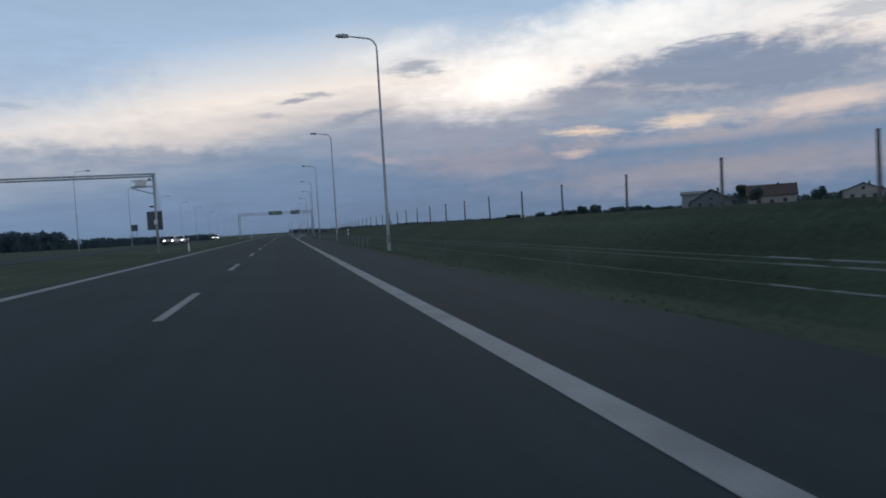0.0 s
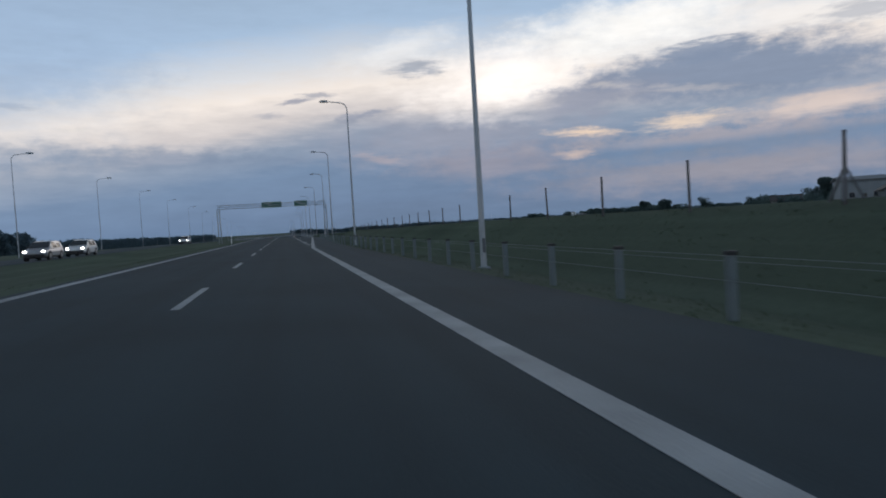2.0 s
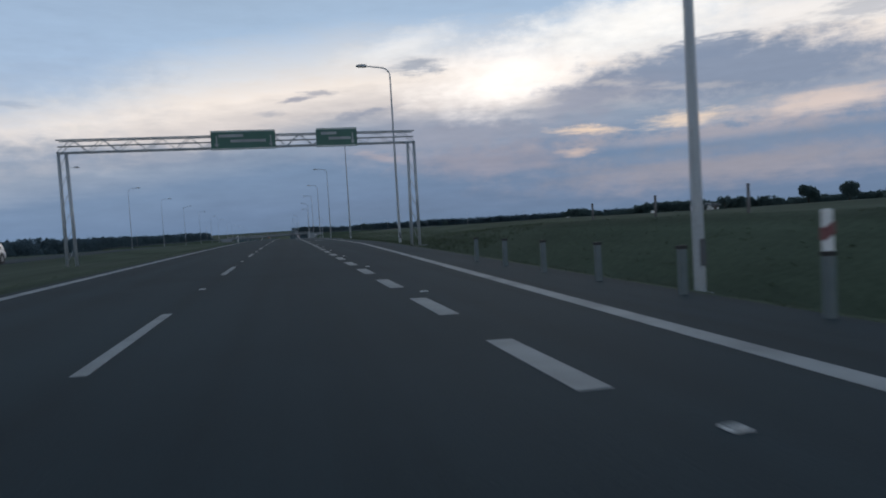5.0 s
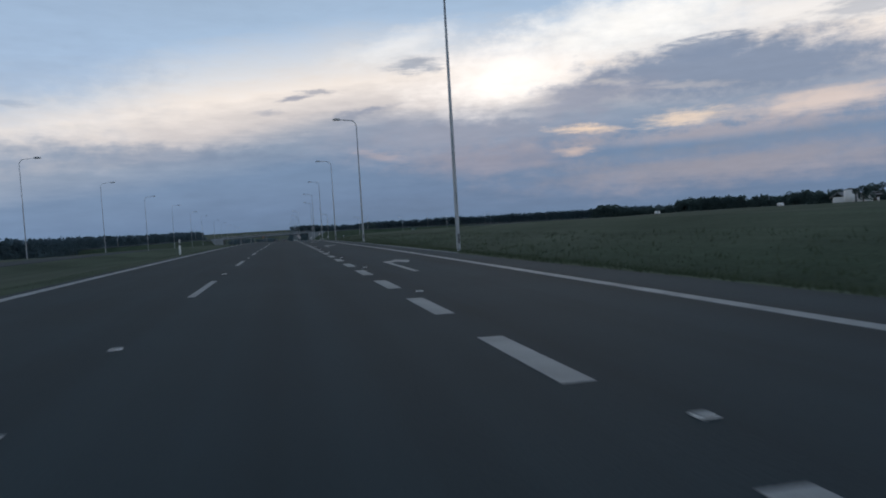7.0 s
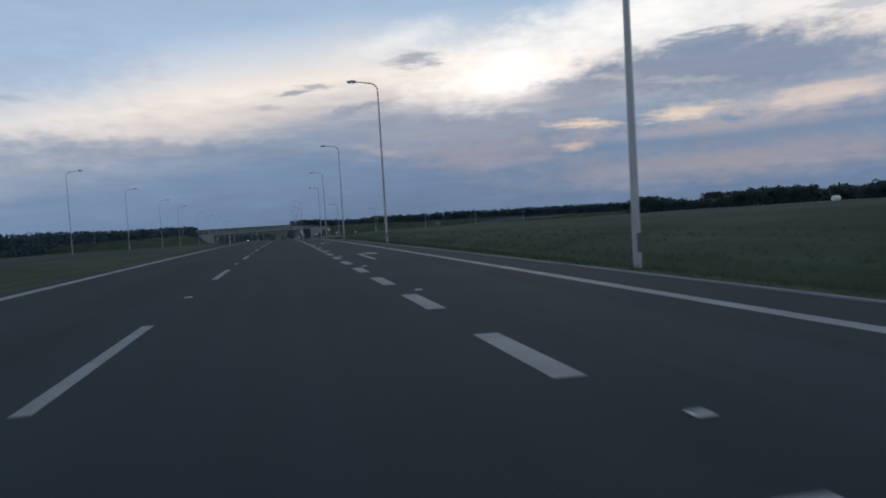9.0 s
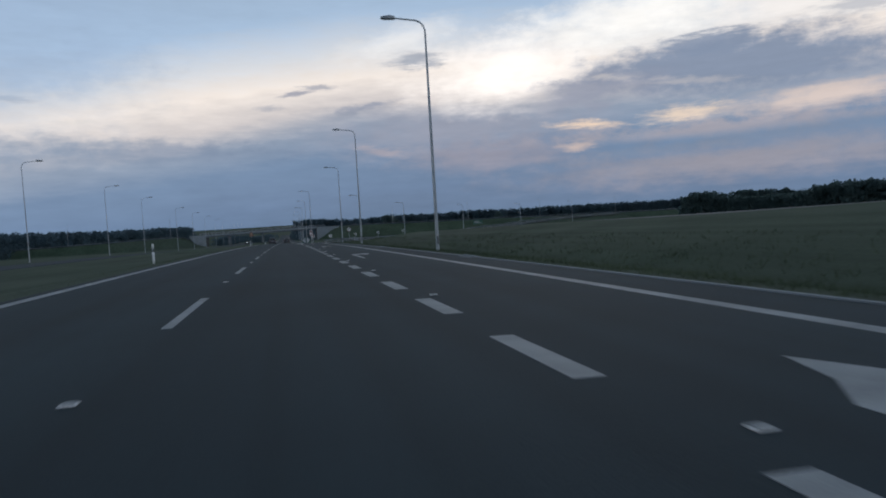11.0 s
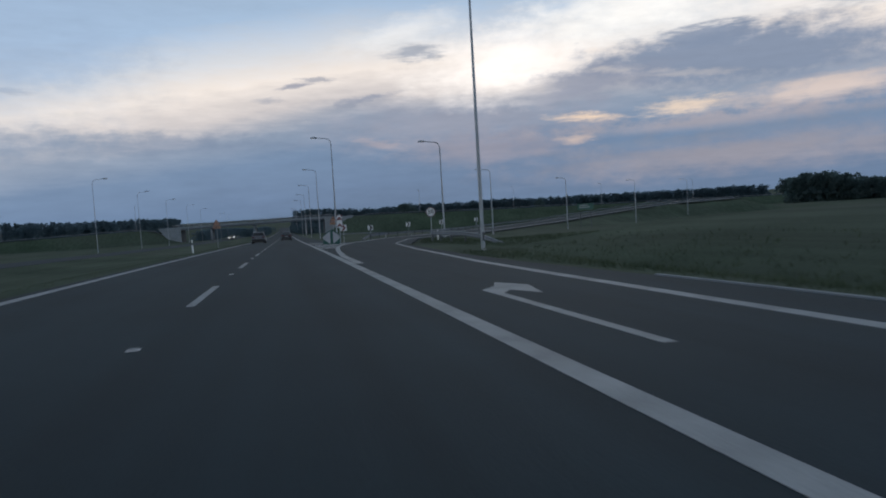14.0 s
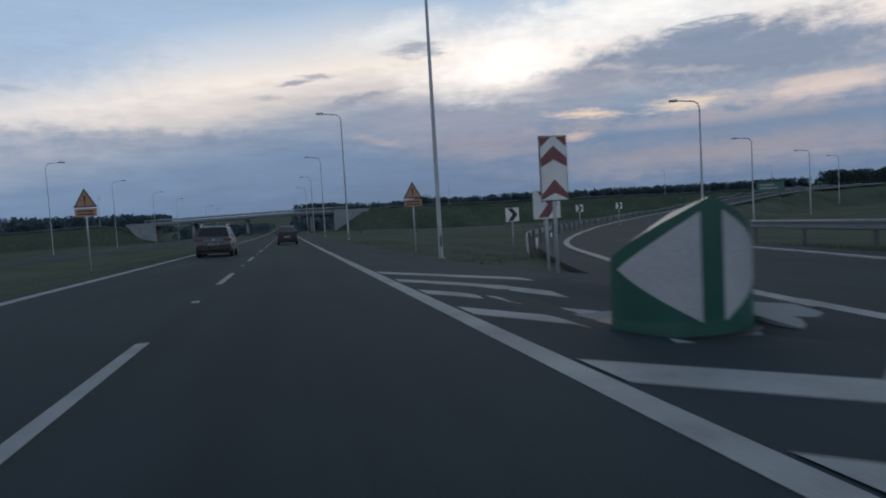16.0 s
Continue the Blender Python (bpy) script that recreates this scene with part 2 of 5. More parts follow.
YELLOW = material("yellow_sign_sheet", (0.44, 0.235, 0.15), 0.45, 0.08, 4.0, 40, 0.03)
# dusk haze is put into both foliage colours: bluer and paler than leaves are
HAZY_LEAF = material("leaves", (0.10, 0.155, 0.155), 0.9, 0.25, 0.25, 3.0, 0.0, second=(0.125, 0.18, 0.175), thin=0.75)
HAZY_NEEDLE = material("hazy_needles", (0.10, 0.16, 0.195), 0.9, 0.25, 0.25, 3.0, 0.0, second=(0.125, 0.185, 0.215), thin=0.75)
BARK = material("bark", (0.075, 0.062, 0.05), 0.95, 0.25, 2.0, 20, 0.4)


# ---- building helpers ----
def mesh_of(bm, name, mat, smooth=False):
    me = bpy.data.meshes.new(name)
    bm.to_mesh(me)
    bm.free()
    me.materials.append(mat)
    if smooth:
        me.polygons.foreach_set("use_smooth", [True] * len(me.polygons))
    return me


def part(name, bm, mat, parent=None, label="", smooth=False):
    ob = new(name, mesh_of(bm, name, mat, smooth))
    ob.parent = parent
    return tagged(ob, label)


def thing(name, at, label, category, group="", turn=0.0):
    ob = new(name)
    ob.empty_display_size = 0.2
    ob.matrix_basis = pose(*at, 0, 0, turn)
    return tagged(ob, label, category, group)


def put_box(bm, x0, x1, y0, y1, z0, z1, bevel=0.0, m=None):
    made = bmesh.ops.create_cube(bm, size=1.0)["verts"]
    for v in made:
        v.co = Vector((x0 + (v.co.x + 0.5) * (x1 - x0), y0 + (v.co.y + 0.5) * (y1 - y0), z0 + (v.co.z + 0.5) * (z1 - z0)))
    if bevel:
        edges = list({e for v in made for e in v.link_edges})
        made = [v for v in bmesh.ops.bevel(bm, geom=edges, offset=bevel, segments=2, affect="EDGES")["verts"]]
    if m is not None:
        bmesh.ops.transform(bm, matrix=m, verts=made)
    return bm


def box(*a, **k):
    return put_box(bmesh.new(), *a, **k)


def put_tube(bm, points, radii, n=10, cap=True):
    """A round bar along points, with one radius at each."""
    pts = [Vector(p) for p in points]
    rings = []
    for i, p in enumerate(pts):
        d = (pts[min(i + 1, len(pts) - 1)] - pts[max(i - 1, 0)]).normalized()
        side = d.cross(Vector((0, 1, 0)) if abs(d.y) < 0.9 else Vector((1, 0, 0))).normalized()
        up = side.cross(d)
        rings.append([bm.verts.new(p + radii[i] * (math.cos(a) * side + math.sin(a) * up)) for a in (2 * math.pi * k / n for k in range(n))])
    for a, b in zip(rings, rings[1:]):
        for k in range(n):
            bm.faces.new((a[k], a[(k + 1) % n], b[(k + 1) % n], b[k]))
    if cap:
        bm.faces.new(rings[0][::-1])
        bm.faces.new(rings[-1])
    return bm


def tube(*a, **k):
    return put_tube(bmesh.new(), *a, **k)


def put_plate(bm, outline, y0, y1, m=None):
    """A plate with an outline in x and z, thick from y0 to y1."""
    a = [bm.verts.new((x, y0, z)) for x, z in outline]
    b = [bm.verts.new((x, y1, z)) for x, z in outline]
    bm.faces.new(a)
    bm.faces.new(b[::-1])
    for k in range(len(a)):
        j = (k + 1) % len(a)
        bm.faces.new((a[j], a[k], b[k], b[j]))
    if m is not None:
        bmesh.ops.transform(bm, matrix=m, verts=a + b)
    return bm


def plate(*a, **k):
    bm = put_plate(bmesh.new(), *a, **k)
    bmesh.ops.recalc_face_normals(bm, faces=bm.faces)
    return bm


# ---- lie of the land ----
def road_z(s):
    a, b = min(max(s - 170, 0), 280), min(max(s - 450, 0), 500)
    return -4.53e-5 * a * a - 0.02537 * b + 2e-5 * b * b


def smooth(a, b, x):
    t = min(max((x - a) / (b - a), 0.0), 1.0)
    return t * t * (3 - 2 * t)


def lerp_rows(rows, x):
    if x <= rows[0][0]:
        return rows[0][1]
    for (a, va), (b, vb) in zip(rows, rows[1:]):
        if x <= b:
            return va + (vb - va) * (x - a) / (b - a)
    return rows[-1][1]


FALL = 0.025  # crossfall towards the right-hand verge


def gore_dip(x, s):
    """The paved nose of the gore sinks to a shallow hollow under the marker."""
    return 0.115 * smooth(2.7, 3.2, x) * (1 - smooth(4.35, 4.75, x)) * smooth(454.6, 455.7, s) * (1 - smooth(459, 462, s))


def surface(x, s):
    return road_z(s) - FALL * x - gore_dip(x, s)


def exit_line(s):
    """x of the right-hand edge line, which swings out for the exit lane."""
    return lerp_rows(((105, 1.78), (196, 5.33), (240, 5.33), (262, 5.14), (405, 5.14), (414, 5.38)), s)


RIGHT_LINE = ((414, 5.38), (420.4, 5.8), (428.7, 6.35), (437, 7.1), (445.4, 8.0), (449.4, 8.85), (454.4, 10.0), (456.2, 10.42))


def pave_edge(s):
    if s > 413:
        return lerp_rows(((413, 6.3), (420, 6.5), (428, 7.0), (440, 7.9), (452, 9.8), (456, 9.0), (460, 6.5), (466, 4.8), (470, 4.6)), s)
    return max(4.3, min(exit_line(s) + 1.9, lerp_rows(((205, 7.3), (230, 6.6), (405, 6.6), (413, 6.3)), s)))


RAMP = ((3.6, 424), (4.4, 436), (5.9, 447), (8.0, 456), (9.2, 461.2), (11.0, 467.7), (13.8, 476.1), (18.1, 485.1), (26.5, 500.5), (34.5, 513.5), (45, 527.5), (60, 544), (85, 566), (115, 582), (150, 594))


def ramp_point(q):
    """Centre, direction and height of the exit ramp at q, in spans of RAMP."""
    n = len(RAMP)
    i = min(int(q), n - 2)
    t = q - i
    p = [Vector(RAMP[min(max(k, 0), n - 1)]) for k in (i - 1, i, i + 1, i + 2)]
    c = 0.5 * (2 * p[1] + (p[2] - p[0]) * t + (2 * p[0] - 5 * p[1] + 4 * p[2] - p[3]) * t * t + (3 * p[1] - p[0] - 3 * p[2] + p[3]) * t ** 3)
    d = 0.5 * ((p[2] - p[0]) + 2 * (2 * p[0] - 5 * p[1] + 4 * p[2] - p[3]) * t + 3 * (3 * p[1] - p[0] - 3 * p[2] + p[3]) * t * t)
    return c, d.normalized()


RAMP_STEPS = [ramp_point(k / 4) for k in range(4 * (len(RAMP) - 1) + 1)]


def ramp_z(c):
    return lerp_rows(((430, surface(4, 430)), (450, surface(6, 450)), (470, -4.32), (485, -4.85), (500, -5.35), (515, -5.7), (530, -5.85), (545, -5.8), (566, -5.1), (582, -3.7), (594, -3.3)), c.y)


def ramp_bank(s):
    """Crossfall of the ramp towards the inside of its bend."""
    return 0.06 * smooth(462, 492, s)


def ramp_top(x, s, c):
    """Height of the ramp's surface: it leaves the carriageway's plane little by little."""
    w = smooth(452, 468, s)
    return (surface(x, s) - 0.02) * (1 - w) + ramp_z(c) * w


def near_ramp(x, s):
    if not (400 < s < 640 and 0 < x < 220):
        return 99.0, 0.0
    best = min(RAMP_STEPS, key=lambda r: (r[0].x - x) ** 2 + (r[0].y - s) ** 2)
    return math.hypot(best[0].x - x, best[0].y - s), ramp_top(min(x, best[0].x + 4.0), s, best[0]) - 0.03


BRIDGE_Y = 687.0


def over_z(x):
    """Height of the overpass road."""
    return lerp_rows(((-300, -7.0), (-85, -3.6), (-30, -2.4), (8, -1.8), (40, -2.1), (100, -3.1), (160, -3.8), (420, -5.5)), x)


def land(x, s):
    z = road_z(s)
    if x >= 0:
        e = pave_edge(s)
        early = 1 - smooth(165, 215, s)
        rows_a = ((e, 0.0), (e + 0.7, -0.1), (7.4, -0.45), (11.2, 1.28), (14, 1.1), (60, 0.9), (200, 0.4), (600, 0.0))
        rows_b = ((e, 0.0), (8.0, -0.12), (10, -0.45), (13, 0.05), (21, 0.85), (60, 0.8), (200, 0.9), (600, 1.0))
        rows_c = ((e, 0.0), (8.0, -0.1), (10, -0.25), (18, -0.4), (30, -1.0), (50, -1.5), (120, -1.5), (200, 0.0), (600, 1.0))
        late = smooth(420, 455, s)
        d = lerp_rows(rows_a, x) * early + lerp_rows(rows_b, x) * (1 - early)
        d = d * (1 - late) + lerp_rows(rows_c, x) * late
        if x < e:
            d = -0.3 if 440 < s < 482 else -0.1
        crest = 1 - 0.2 * smooth(90, 150, s) if early > 0 else 1
        z += d * (crest if d > 0 else 1) - FALL * min(x, 7)
    else:
        rows = ((-5.6, 0.0), (-6.4, -0.04), (-9, -0.3), (-12, -0.3), (-15, -0.02), (-16.6, -0.05), (-27, -0.05), (-29, -0.25), (-34, -0.6), (-80, -0.4), (-300, 0.3))
        z += lerp_rows([(-a, b) for a, b in rows], -x) - FALL * max(x, -6)
        if x > -5.6:
            z -= 0.1
        if -27 < x < -16.5:
            z -= 0.1
    r, zr = near_ramp(x, s)
    if r < 16:
        t = smooth(3.6, 14, r)
        keep = z
        z = (zr - 0.1 - 4.2 * ramp_bank(s)) * (1 - t) + keep * t
        if 0 <= x < pave_edge(s) and s < 468:
            z = min(z, surface(x, s) - 0.1)
    # embankments that carry the overpass
    if (x > 17 or x < -42) and 640 < s < 735:
        end = min((x - 17) if x > 17 else (-42 - x), 40) / 1.6
        z = max(z, min(over_z(x) - 0.1, over_z(x) - (abs(s - BRIDGE_Y) - 6.0) / 1.6, over_z(x) - 6.5 + end))
    far = max(abs(x) - 250, s - 1100, -s - 100, 0)
    if far > 0:
        z += (-2.0 - z) * smooth(0, 900, far) + 1.2 * noise.noise((x * 0.003, s * 0.003, 0)) * smooth(0, 500, far)
    elif x > 24 or x < -32:
        z += 0.35 * noise.noise((x * 0.03, s * 0.03, 2)) * smooth(0, 30, max(x - 24, -32 - x))
    return z


def spread(*spans):
    """Grid lines: (start, end, step) one after another."""
    got = []
    for a, b, step in spans:
        n = max(1, round((b - a) / step))
        got += [a + (b - a) * k / n for k in range(n)]
    return got + [spans[-1][1]]


def sheet(name, xs, ys, height, mat):
    verts = [(x, y, height(x, y)) for y in ys for x in xs]
    w = len(xs)
    faces = [(j * w + i, j * w + i + 1, (j + 1) * w + i + 1, (j + 1) * w + i) for j in range(len(ys) - 1) for i in range(w - 1)]
    me = bpy.data.meshes.new(name)
    me.from_pydata(verts, [], faces)
    me.materials.append(mat)
    me.polygons.foreach_set("use_smooth", [True] * len(faces))
    return new(name, me)


ground = sheet("ground", spread((-4000, -400, 400), (-400, -100, 30), (-100, -35, 5), (-35, -26, 1.5), (-26, -16, 2), (-16, -5.6, 0.8), (-5.6, 4.2, 2.3), (4.2, 30, 0.65), (30, 120, 5), (120, 400, 14), (400, 4000, 400)),
               spread((-3000, -100, 300), (-100, 420, 5), (420, 600, 2.5), (600, 640, 5), (640, 735, 1.8), (735, 1100, 15), (1100, 4500, 300)), land, GRASS)
tagged(ground, "dark dusk grass verges, banks and fields beside the road", "ground", kind="structure")


def strip(name, left, right, s0, s1, mat, lift=0.0, step=6.0, parent=None, depth=0.09, along=None):
    """A ribbon of road between two x lines, with closed edges."""
    bm = bmesh.new()
    n = max(1, math.ceil((s1 - s0) / step))
    prev = None
    wide = right(s0) - left(s0) > 5
    for k in range(n + 1):
        s = s0 + (s1 - s0) * k / n
        a, b = left(s), right(s)
        xs = [a] + [min(v, b - 0.02 * (6 - j)) for j, v in enumerate((2.0, 2.7, 3.5, 4.3, 4.9, 5.4))] + [b] if wide else [a, b]
        row = [bm.verts.new((a, s, surface(a, s) + lift - depth))] + [bm.verts.new((x, s, surface(x, s) + lift)) for x in xs]
        row.append(bm.verts.new((b, s, surface(b, s) + lift - depth)))
        if prev:
            for i in range(len(row) - 1):
                bm.faces.new((prev[i], prev[i + 1], row[i + 1], row[i]))
        prev = row
    return part(name, bm, mat, parent)


road = strip("road", lambda s: -5.6, pave_edge, -80, 1500, ASPHALT, step=1)
tagged(road, "dark grey asphalt carriageway with two lanes and an exit lane", "road", kind="structure")
# ---- carriageway over the median, ramp, overpass road ----
def flat_z(s):
    return road_z(s) - 0.02


far_road_bm = bmesh.new()
prev = None
for k in range(0, 321):
    s = -100 + k * 5
    row = [far_road_bm.verts.new((x, s, flat_z(s) + dz)) for x, dz in ((-27.0, -0.15), (-27.0, 0.02), (-16.6, 0.12), (-16.6, -0.15))]
    if prev:
        for i in range(3):
            far_road_bm.faces.new((prev[i], prev[i + 1], row[i + 1], row[i]))
    prev = row
far_road = part("road_opposite", far_road_bm, ASPHALT_OLD)
tagged(far_road, "asphalt carriageway of the oncoming traffic beyond the grass median", "road", kind="structure")


def ribbon(name, off0, off1, mat, q0, q1, lift, parent=None, depth=0.1):
    """A ribbon along the ramp between two offsets from its centre line (left is negative)."""
    bm = bmesh.new()
    prev = None
    n = int((q1 - q0) * 10)
    for k in range(n + 1):
        c, d = ramp_point(q0 + (q1 - q0) * k / n)
        side = Vector((d.y, -d.x))
        across = max(1, round((off1 - off0) / 0.6))
        pts = [c + side * (off0 + (off1 - off0) * i / across) for i in range(across + 1)]
        pts = [(p.x, p.y, ramp_top(p.x, p.y, c) + lift - ramp_bank(c.y) * (off0 + (off1 - off0) * i / across)) for i, p in enumerate(pts)]
        low = [(p[0], p[1], p[2] - depth) for p in (pts[0], pts[-1])]
        row = [bm.verts.new(v) for v in [low[0]] + pts + [low[1]]]
        if prev:
            for i in range(len(row) - 1):
                bm.faces.new((prev[i], prev[i + 1], row[i + 1], row[i]))
        prev = row
    return part(name, bm, mat, parent)


ramp = ribbon("exit_ramp", -3.6, 3.6, ASPHALT, 1.6, 13.9, 0.0)
tagged(ramp, "asphalt exit ramp bending away from the carriageway", "road", kind="structure")
ribbon("edge_line", -2.53, -2.28, PAINT, 3.0, 13.9, 0.034, ramp, 0.03)
ribbon("edge_line", 2.28, 2.5, PAINT, 3.07, 13.9, 0.034, ramp, 0.03)

# ---- road markings ----
MARK = 0.006
strip("edge_line", lambda s: -5.32, lambda s: -5.08, -80, 900, PAINT, MARK, parent=road, depth=0.005)
strip("edge_line", lambda s: exit_line(s) - 0.13, lambda s: exit_line(s) + 0.13, -80, 414, PAINT, MARK, parent=road, depth=0.005)
strip("gore_line", lambda s: 1.69, lambda s: 1.93, 395.4, 900, PAINT, MARK, parent=road, depth=0.005)


def gore_x(s):
    return lerp_rows(((416, 1.95), (423, 2.02), (430, 2.35), (436, 2.74), (441, 3.17), (444.6, 3.55), (447.7, 4.05), (451.9, 4.74), (456.3, 5.55), (457.3, 5.76)), s)


strip("gore_line", lambda s: gore_x(s), lambda s: gore_x(s) + 0.26, 416, 457.2, PAINT, MARK + 0.004, step=1, parent=road, depth=0.005)
strip("edge_line", lambda s: lerp_rows(RIGHT_LINE, s) - 0.1, lambda s: lerp_rows(RIGHT_LINE, s) + 0.12, 414, 456.2, PAINT, MARK, step=1, parent=road, depth=0.005)


def dash_mesh(name, width, length):
    bm = bmesh.new()
    put_box(bm, -width / 2, width / 2, 0, length, -0.006, 0.0)
    return mesh_of(bm, name, PAINT)


def on_road(name, me, x, s, lift, parent):
    ob = new(name, me)
    ob.parent = parent
    grade = (road_z(s + 2) - road_z(s)) / 2
    ob.matrix_basis = Matrix.Translation((x, s, surface(x, s) + lift)) @ Euler((math.atan(grade), math.atan(FALL + (gore_dip(x + 1, s) - gore_dip(x, s))), 0)).to_matrix().to_4x4()
    return ob


lane_dash, exit_dash = dash_mesh("lane_dash", 0.13, 4.0), dash_mesh("exit_dash", 0.25, 2.0)
LANE_WANDER = ((0, 0.1), (1, -0.2), (2, 0.1), (4, -0.1), (5, 1.0), (7, 0.9), (8, -0.2), (9, -1.35), (10, -0.95), (16, 1.0), (17, 1.2), (18, 0.7), (19, 0.25), (20, 0.2), (21, 0.5), (27, -0.15), (28, 0.6), (30, 0.8), (32, 0.6), (33, 0.4), (34, -0.1), (35, 0.0), (36, 0.8), (37, 0.5))
EXIT_WANDER = ((205, 0.0), (221, -0.3), (249, -0.5), (258, -0.1), (265, 0.3), (360, 0.5), (387, 0.0))
for k in range(-4, 62):
    on_road("lane_dash", lane_dash, -1.66, 9.1 + 12 * k + lerp_rows(LANE_WANDER, k), MARK, road)
for k in range(2, 73):
    on_road("exit_dash", exit_dash, 1.86, 107.7 + 3.936 * k + lerp_rows(EXIT_WANDER, 107.7 + 3.936 * k), MARK, road)


def flat_shape(outline, z0=-0.006, z1=0.0):
    bm = bmesh.new()
    a = [bm.verts.new((x, y, z1)) for x, y in outline]
    bm.faces.new(a)
    b = [bm.verts.new((x, y, z0)) for x, y in outline]
    bm.faces.new(b[::-1])
    for k in range(len(a)):
        j = (k + 1) % len(a)
        bm.faces.new((a[k], b[k], b[j], a[j]))
    bmesh.ops.recalc_face_normals(bm, faces=bm.faces)
    return bm


arrow = mesh_of(flat_shape(((0.0, -5.5), (0.14, -5.5), (0.16, -0.75), (0.42, -0.28), (0.70, -1.0), (0.98, 0.35), (0.62, 1.2), (0.38, 0.45), (0.0, -0.1))), "arrow", PAINT)
for k in range(7):
    on_road("exit_arrow", arrow, 3.05 if k == 0 else 2.92, 223.7 + 30.3 * k + (0.0, 0.9, 1.1, 1.0, 1.1, 0.1, -0.2)[k], MARK, road)

# chevron stripes in the gore, each with its point towards the traffic
for k in range(-3, 9):
    s = 445.15 + 2.27 * k if k < 5 else 458.0 + 2.7 * (k - 5)
    far = lerp_rows(((438, 2.85), (444.6, 3.45), (447.7, 3.9), (451.9, 4.6), (456.3, 5.2), (462, 4.4)), s + 0.6)
    mid = 1.98 + (far - 1.98) * 0.48
    low = s - (mid - 1.98) * 0.95
    end = low + (far - mid) * 0.8
    if s > 455.5:  # behind the marker only the near arm of each chevron is painted
        mid = far = 3.25 + (s - 456) * 0.1
        low = end = s - (far - 1.98) * 1.85
    bm = bmesh.new()
    prev = None
    for x, y in [(1.98 + (mid - 1.98) * i / 4, s + (low - s) * i / 4) for i in range(4)] + [(mid + (far - mid) * i / 4, low + (end - low) * i / 4) for i in range(5 if far > mid else 1)]:
        row = [bm.verts.new((x, y + d, surface(x, y + d) + MARK + h)) for d, h in ((0, -0.005), (0, 0.004), (0.79, 0.004), (0.79, -0.005))]
        if prev:
            for i in range(3):
                bm.faces.new((prev[i], prev[i + 1], row[i + 1], row[i]))
        prev = row
    part("gore_stripe", bm, PAINT, road)

# paved nose behind the gore and the flush kerb beside the exit lane
strip("kerb", lambda s: pave_edge(s) - 0.02, lambda s: pave_edge(s) + 0.10, 228, 406, CONCRETE, 0.025, step=3.0, parent=road, depth=0.14)


def drain_inlet(s, length):
    e = pave_edge(s)
    ob = thing("drain_inlet", (e, s, surface(e, s)), "concrete drain inlet with a dark throat beside the flush kerb", "drain", "drain inlets")
    part("apron", flat_shape([(-0.32, -length / 2), (-0.06, -length / 2 - 0.3), (-0.06, length / 2 + 0.3), (-0.32, length / 2)], -0.05, 0.012), CONCRETE_DARK, ob)
    part("throat", flat_shape([(-0.26, -length / 2 + 0.15), (-0.1, -length / 2 + 0.05), (-0.1, length / 2 - 0.05), (-0.26, length / 2 - 0.15)], 0.0, 0.017), CONCRETE_DARK, ob, "dark recessed throat")
    part("kerb", box(0.0, 0.13, -length / 2 - 0.3, length / 2 + 0.3, -0.1, 0.05, bevel=0.02), CONCRETE, ob)
    return ob


drain_inlet(336.9, 1.6)
drain_inlet(361.0, 1.6)

stud_thing = thing("road_stud", (-1.66, 112.6, surface(-1.66, 112.6) + MARK), "white reflective road stud set between painted dashes", "road stud", "road studs")
part("base", box(-0.06, 0.06, -0.05, 0.05, -0.004, 0.008, bevel=0.003), WHITE, stud_thing)
part("reflector", box(-0.045, 0.045, -0.042, 0.042, 0.008, 0.016, bevel=0.003), PAINT, stud_thing)
for k in range(1, 34):
    copy_thing(stud_thing, pose(-1.66, 112.6 + 12.04 * k, surface(-1.66, 112.6 + 12.04 * k) + MARK))
for k in range(36):
    s = 110.65 + 7.872 * k
    copy_thing(stud_thing, pose(2.15, s, surface(2.15, s) + MARK))


# ---- street lamps ----
def street_lamp(at, high, group, label, slim=1.0):
    """A tapered mast whose arm points to -x."""
    lamp = thing("street_lamp", at, label, "street lamp", group)
    part("pole", tube([(0, 0, -0.3), (0, 0, 0.1), (0, 0, high * 0.5), (0, 0, high - 0.75)], [r * slim for r in (0.115, 0.11, 0.085, 0.055)], 12), ZINC, lamp, smooth=True)
    curve = [(0.62 * math.cos(a) - 0.62, 0, high - 0.75 + 0.62 * math.sin(a)) for a in (math.pi / 2 * k / 6 for k in range(7))]
    part("arm", tube([(0, 0, high - 0.85)] + curve + [(-1.75, 0, high - 0.02)], [0.052 * slim] * 8 + [0.04 * slim], 8), ZINC, lamp, smooth=True)
    body = bmesh.new()
    put_plate(body, ((-1.6, high - 0.09), (-2.35, high - 0.06), (-2.4, high - 0.01), (-2.3, high + 0.06), (-1.9, high + 0.1), (-1.65, high + 0.06)), -0.14, 0.14)
    bmesh.ops.recalc_face_normals(body, faces=body.faces)
    bmesh.ops.bevel(body, geom=list(body.edges), offset=0.02, segments=1, affect="EDGES")
    head = part("lamp_head", body, ZINC, lamp)
    part("lens", box(-2.28, -1.72, -0.11, 0.11, high - 0.105, high - 0.085, bevel=0.006), WHITE, head)
    part("base_flange", tube([(0, 0, -0.12), (0, 0, 0.03), (0, 0, 0.05)], [0.22, 0.22, 0.15], 12), CONCRETE, lamp)
    part("service_hatch", box(-0.05, 0.05, -0.135, -0.11, 0.5, 0.95, bevel=0.008), ZINC_DARK, lamp)
    return lamp


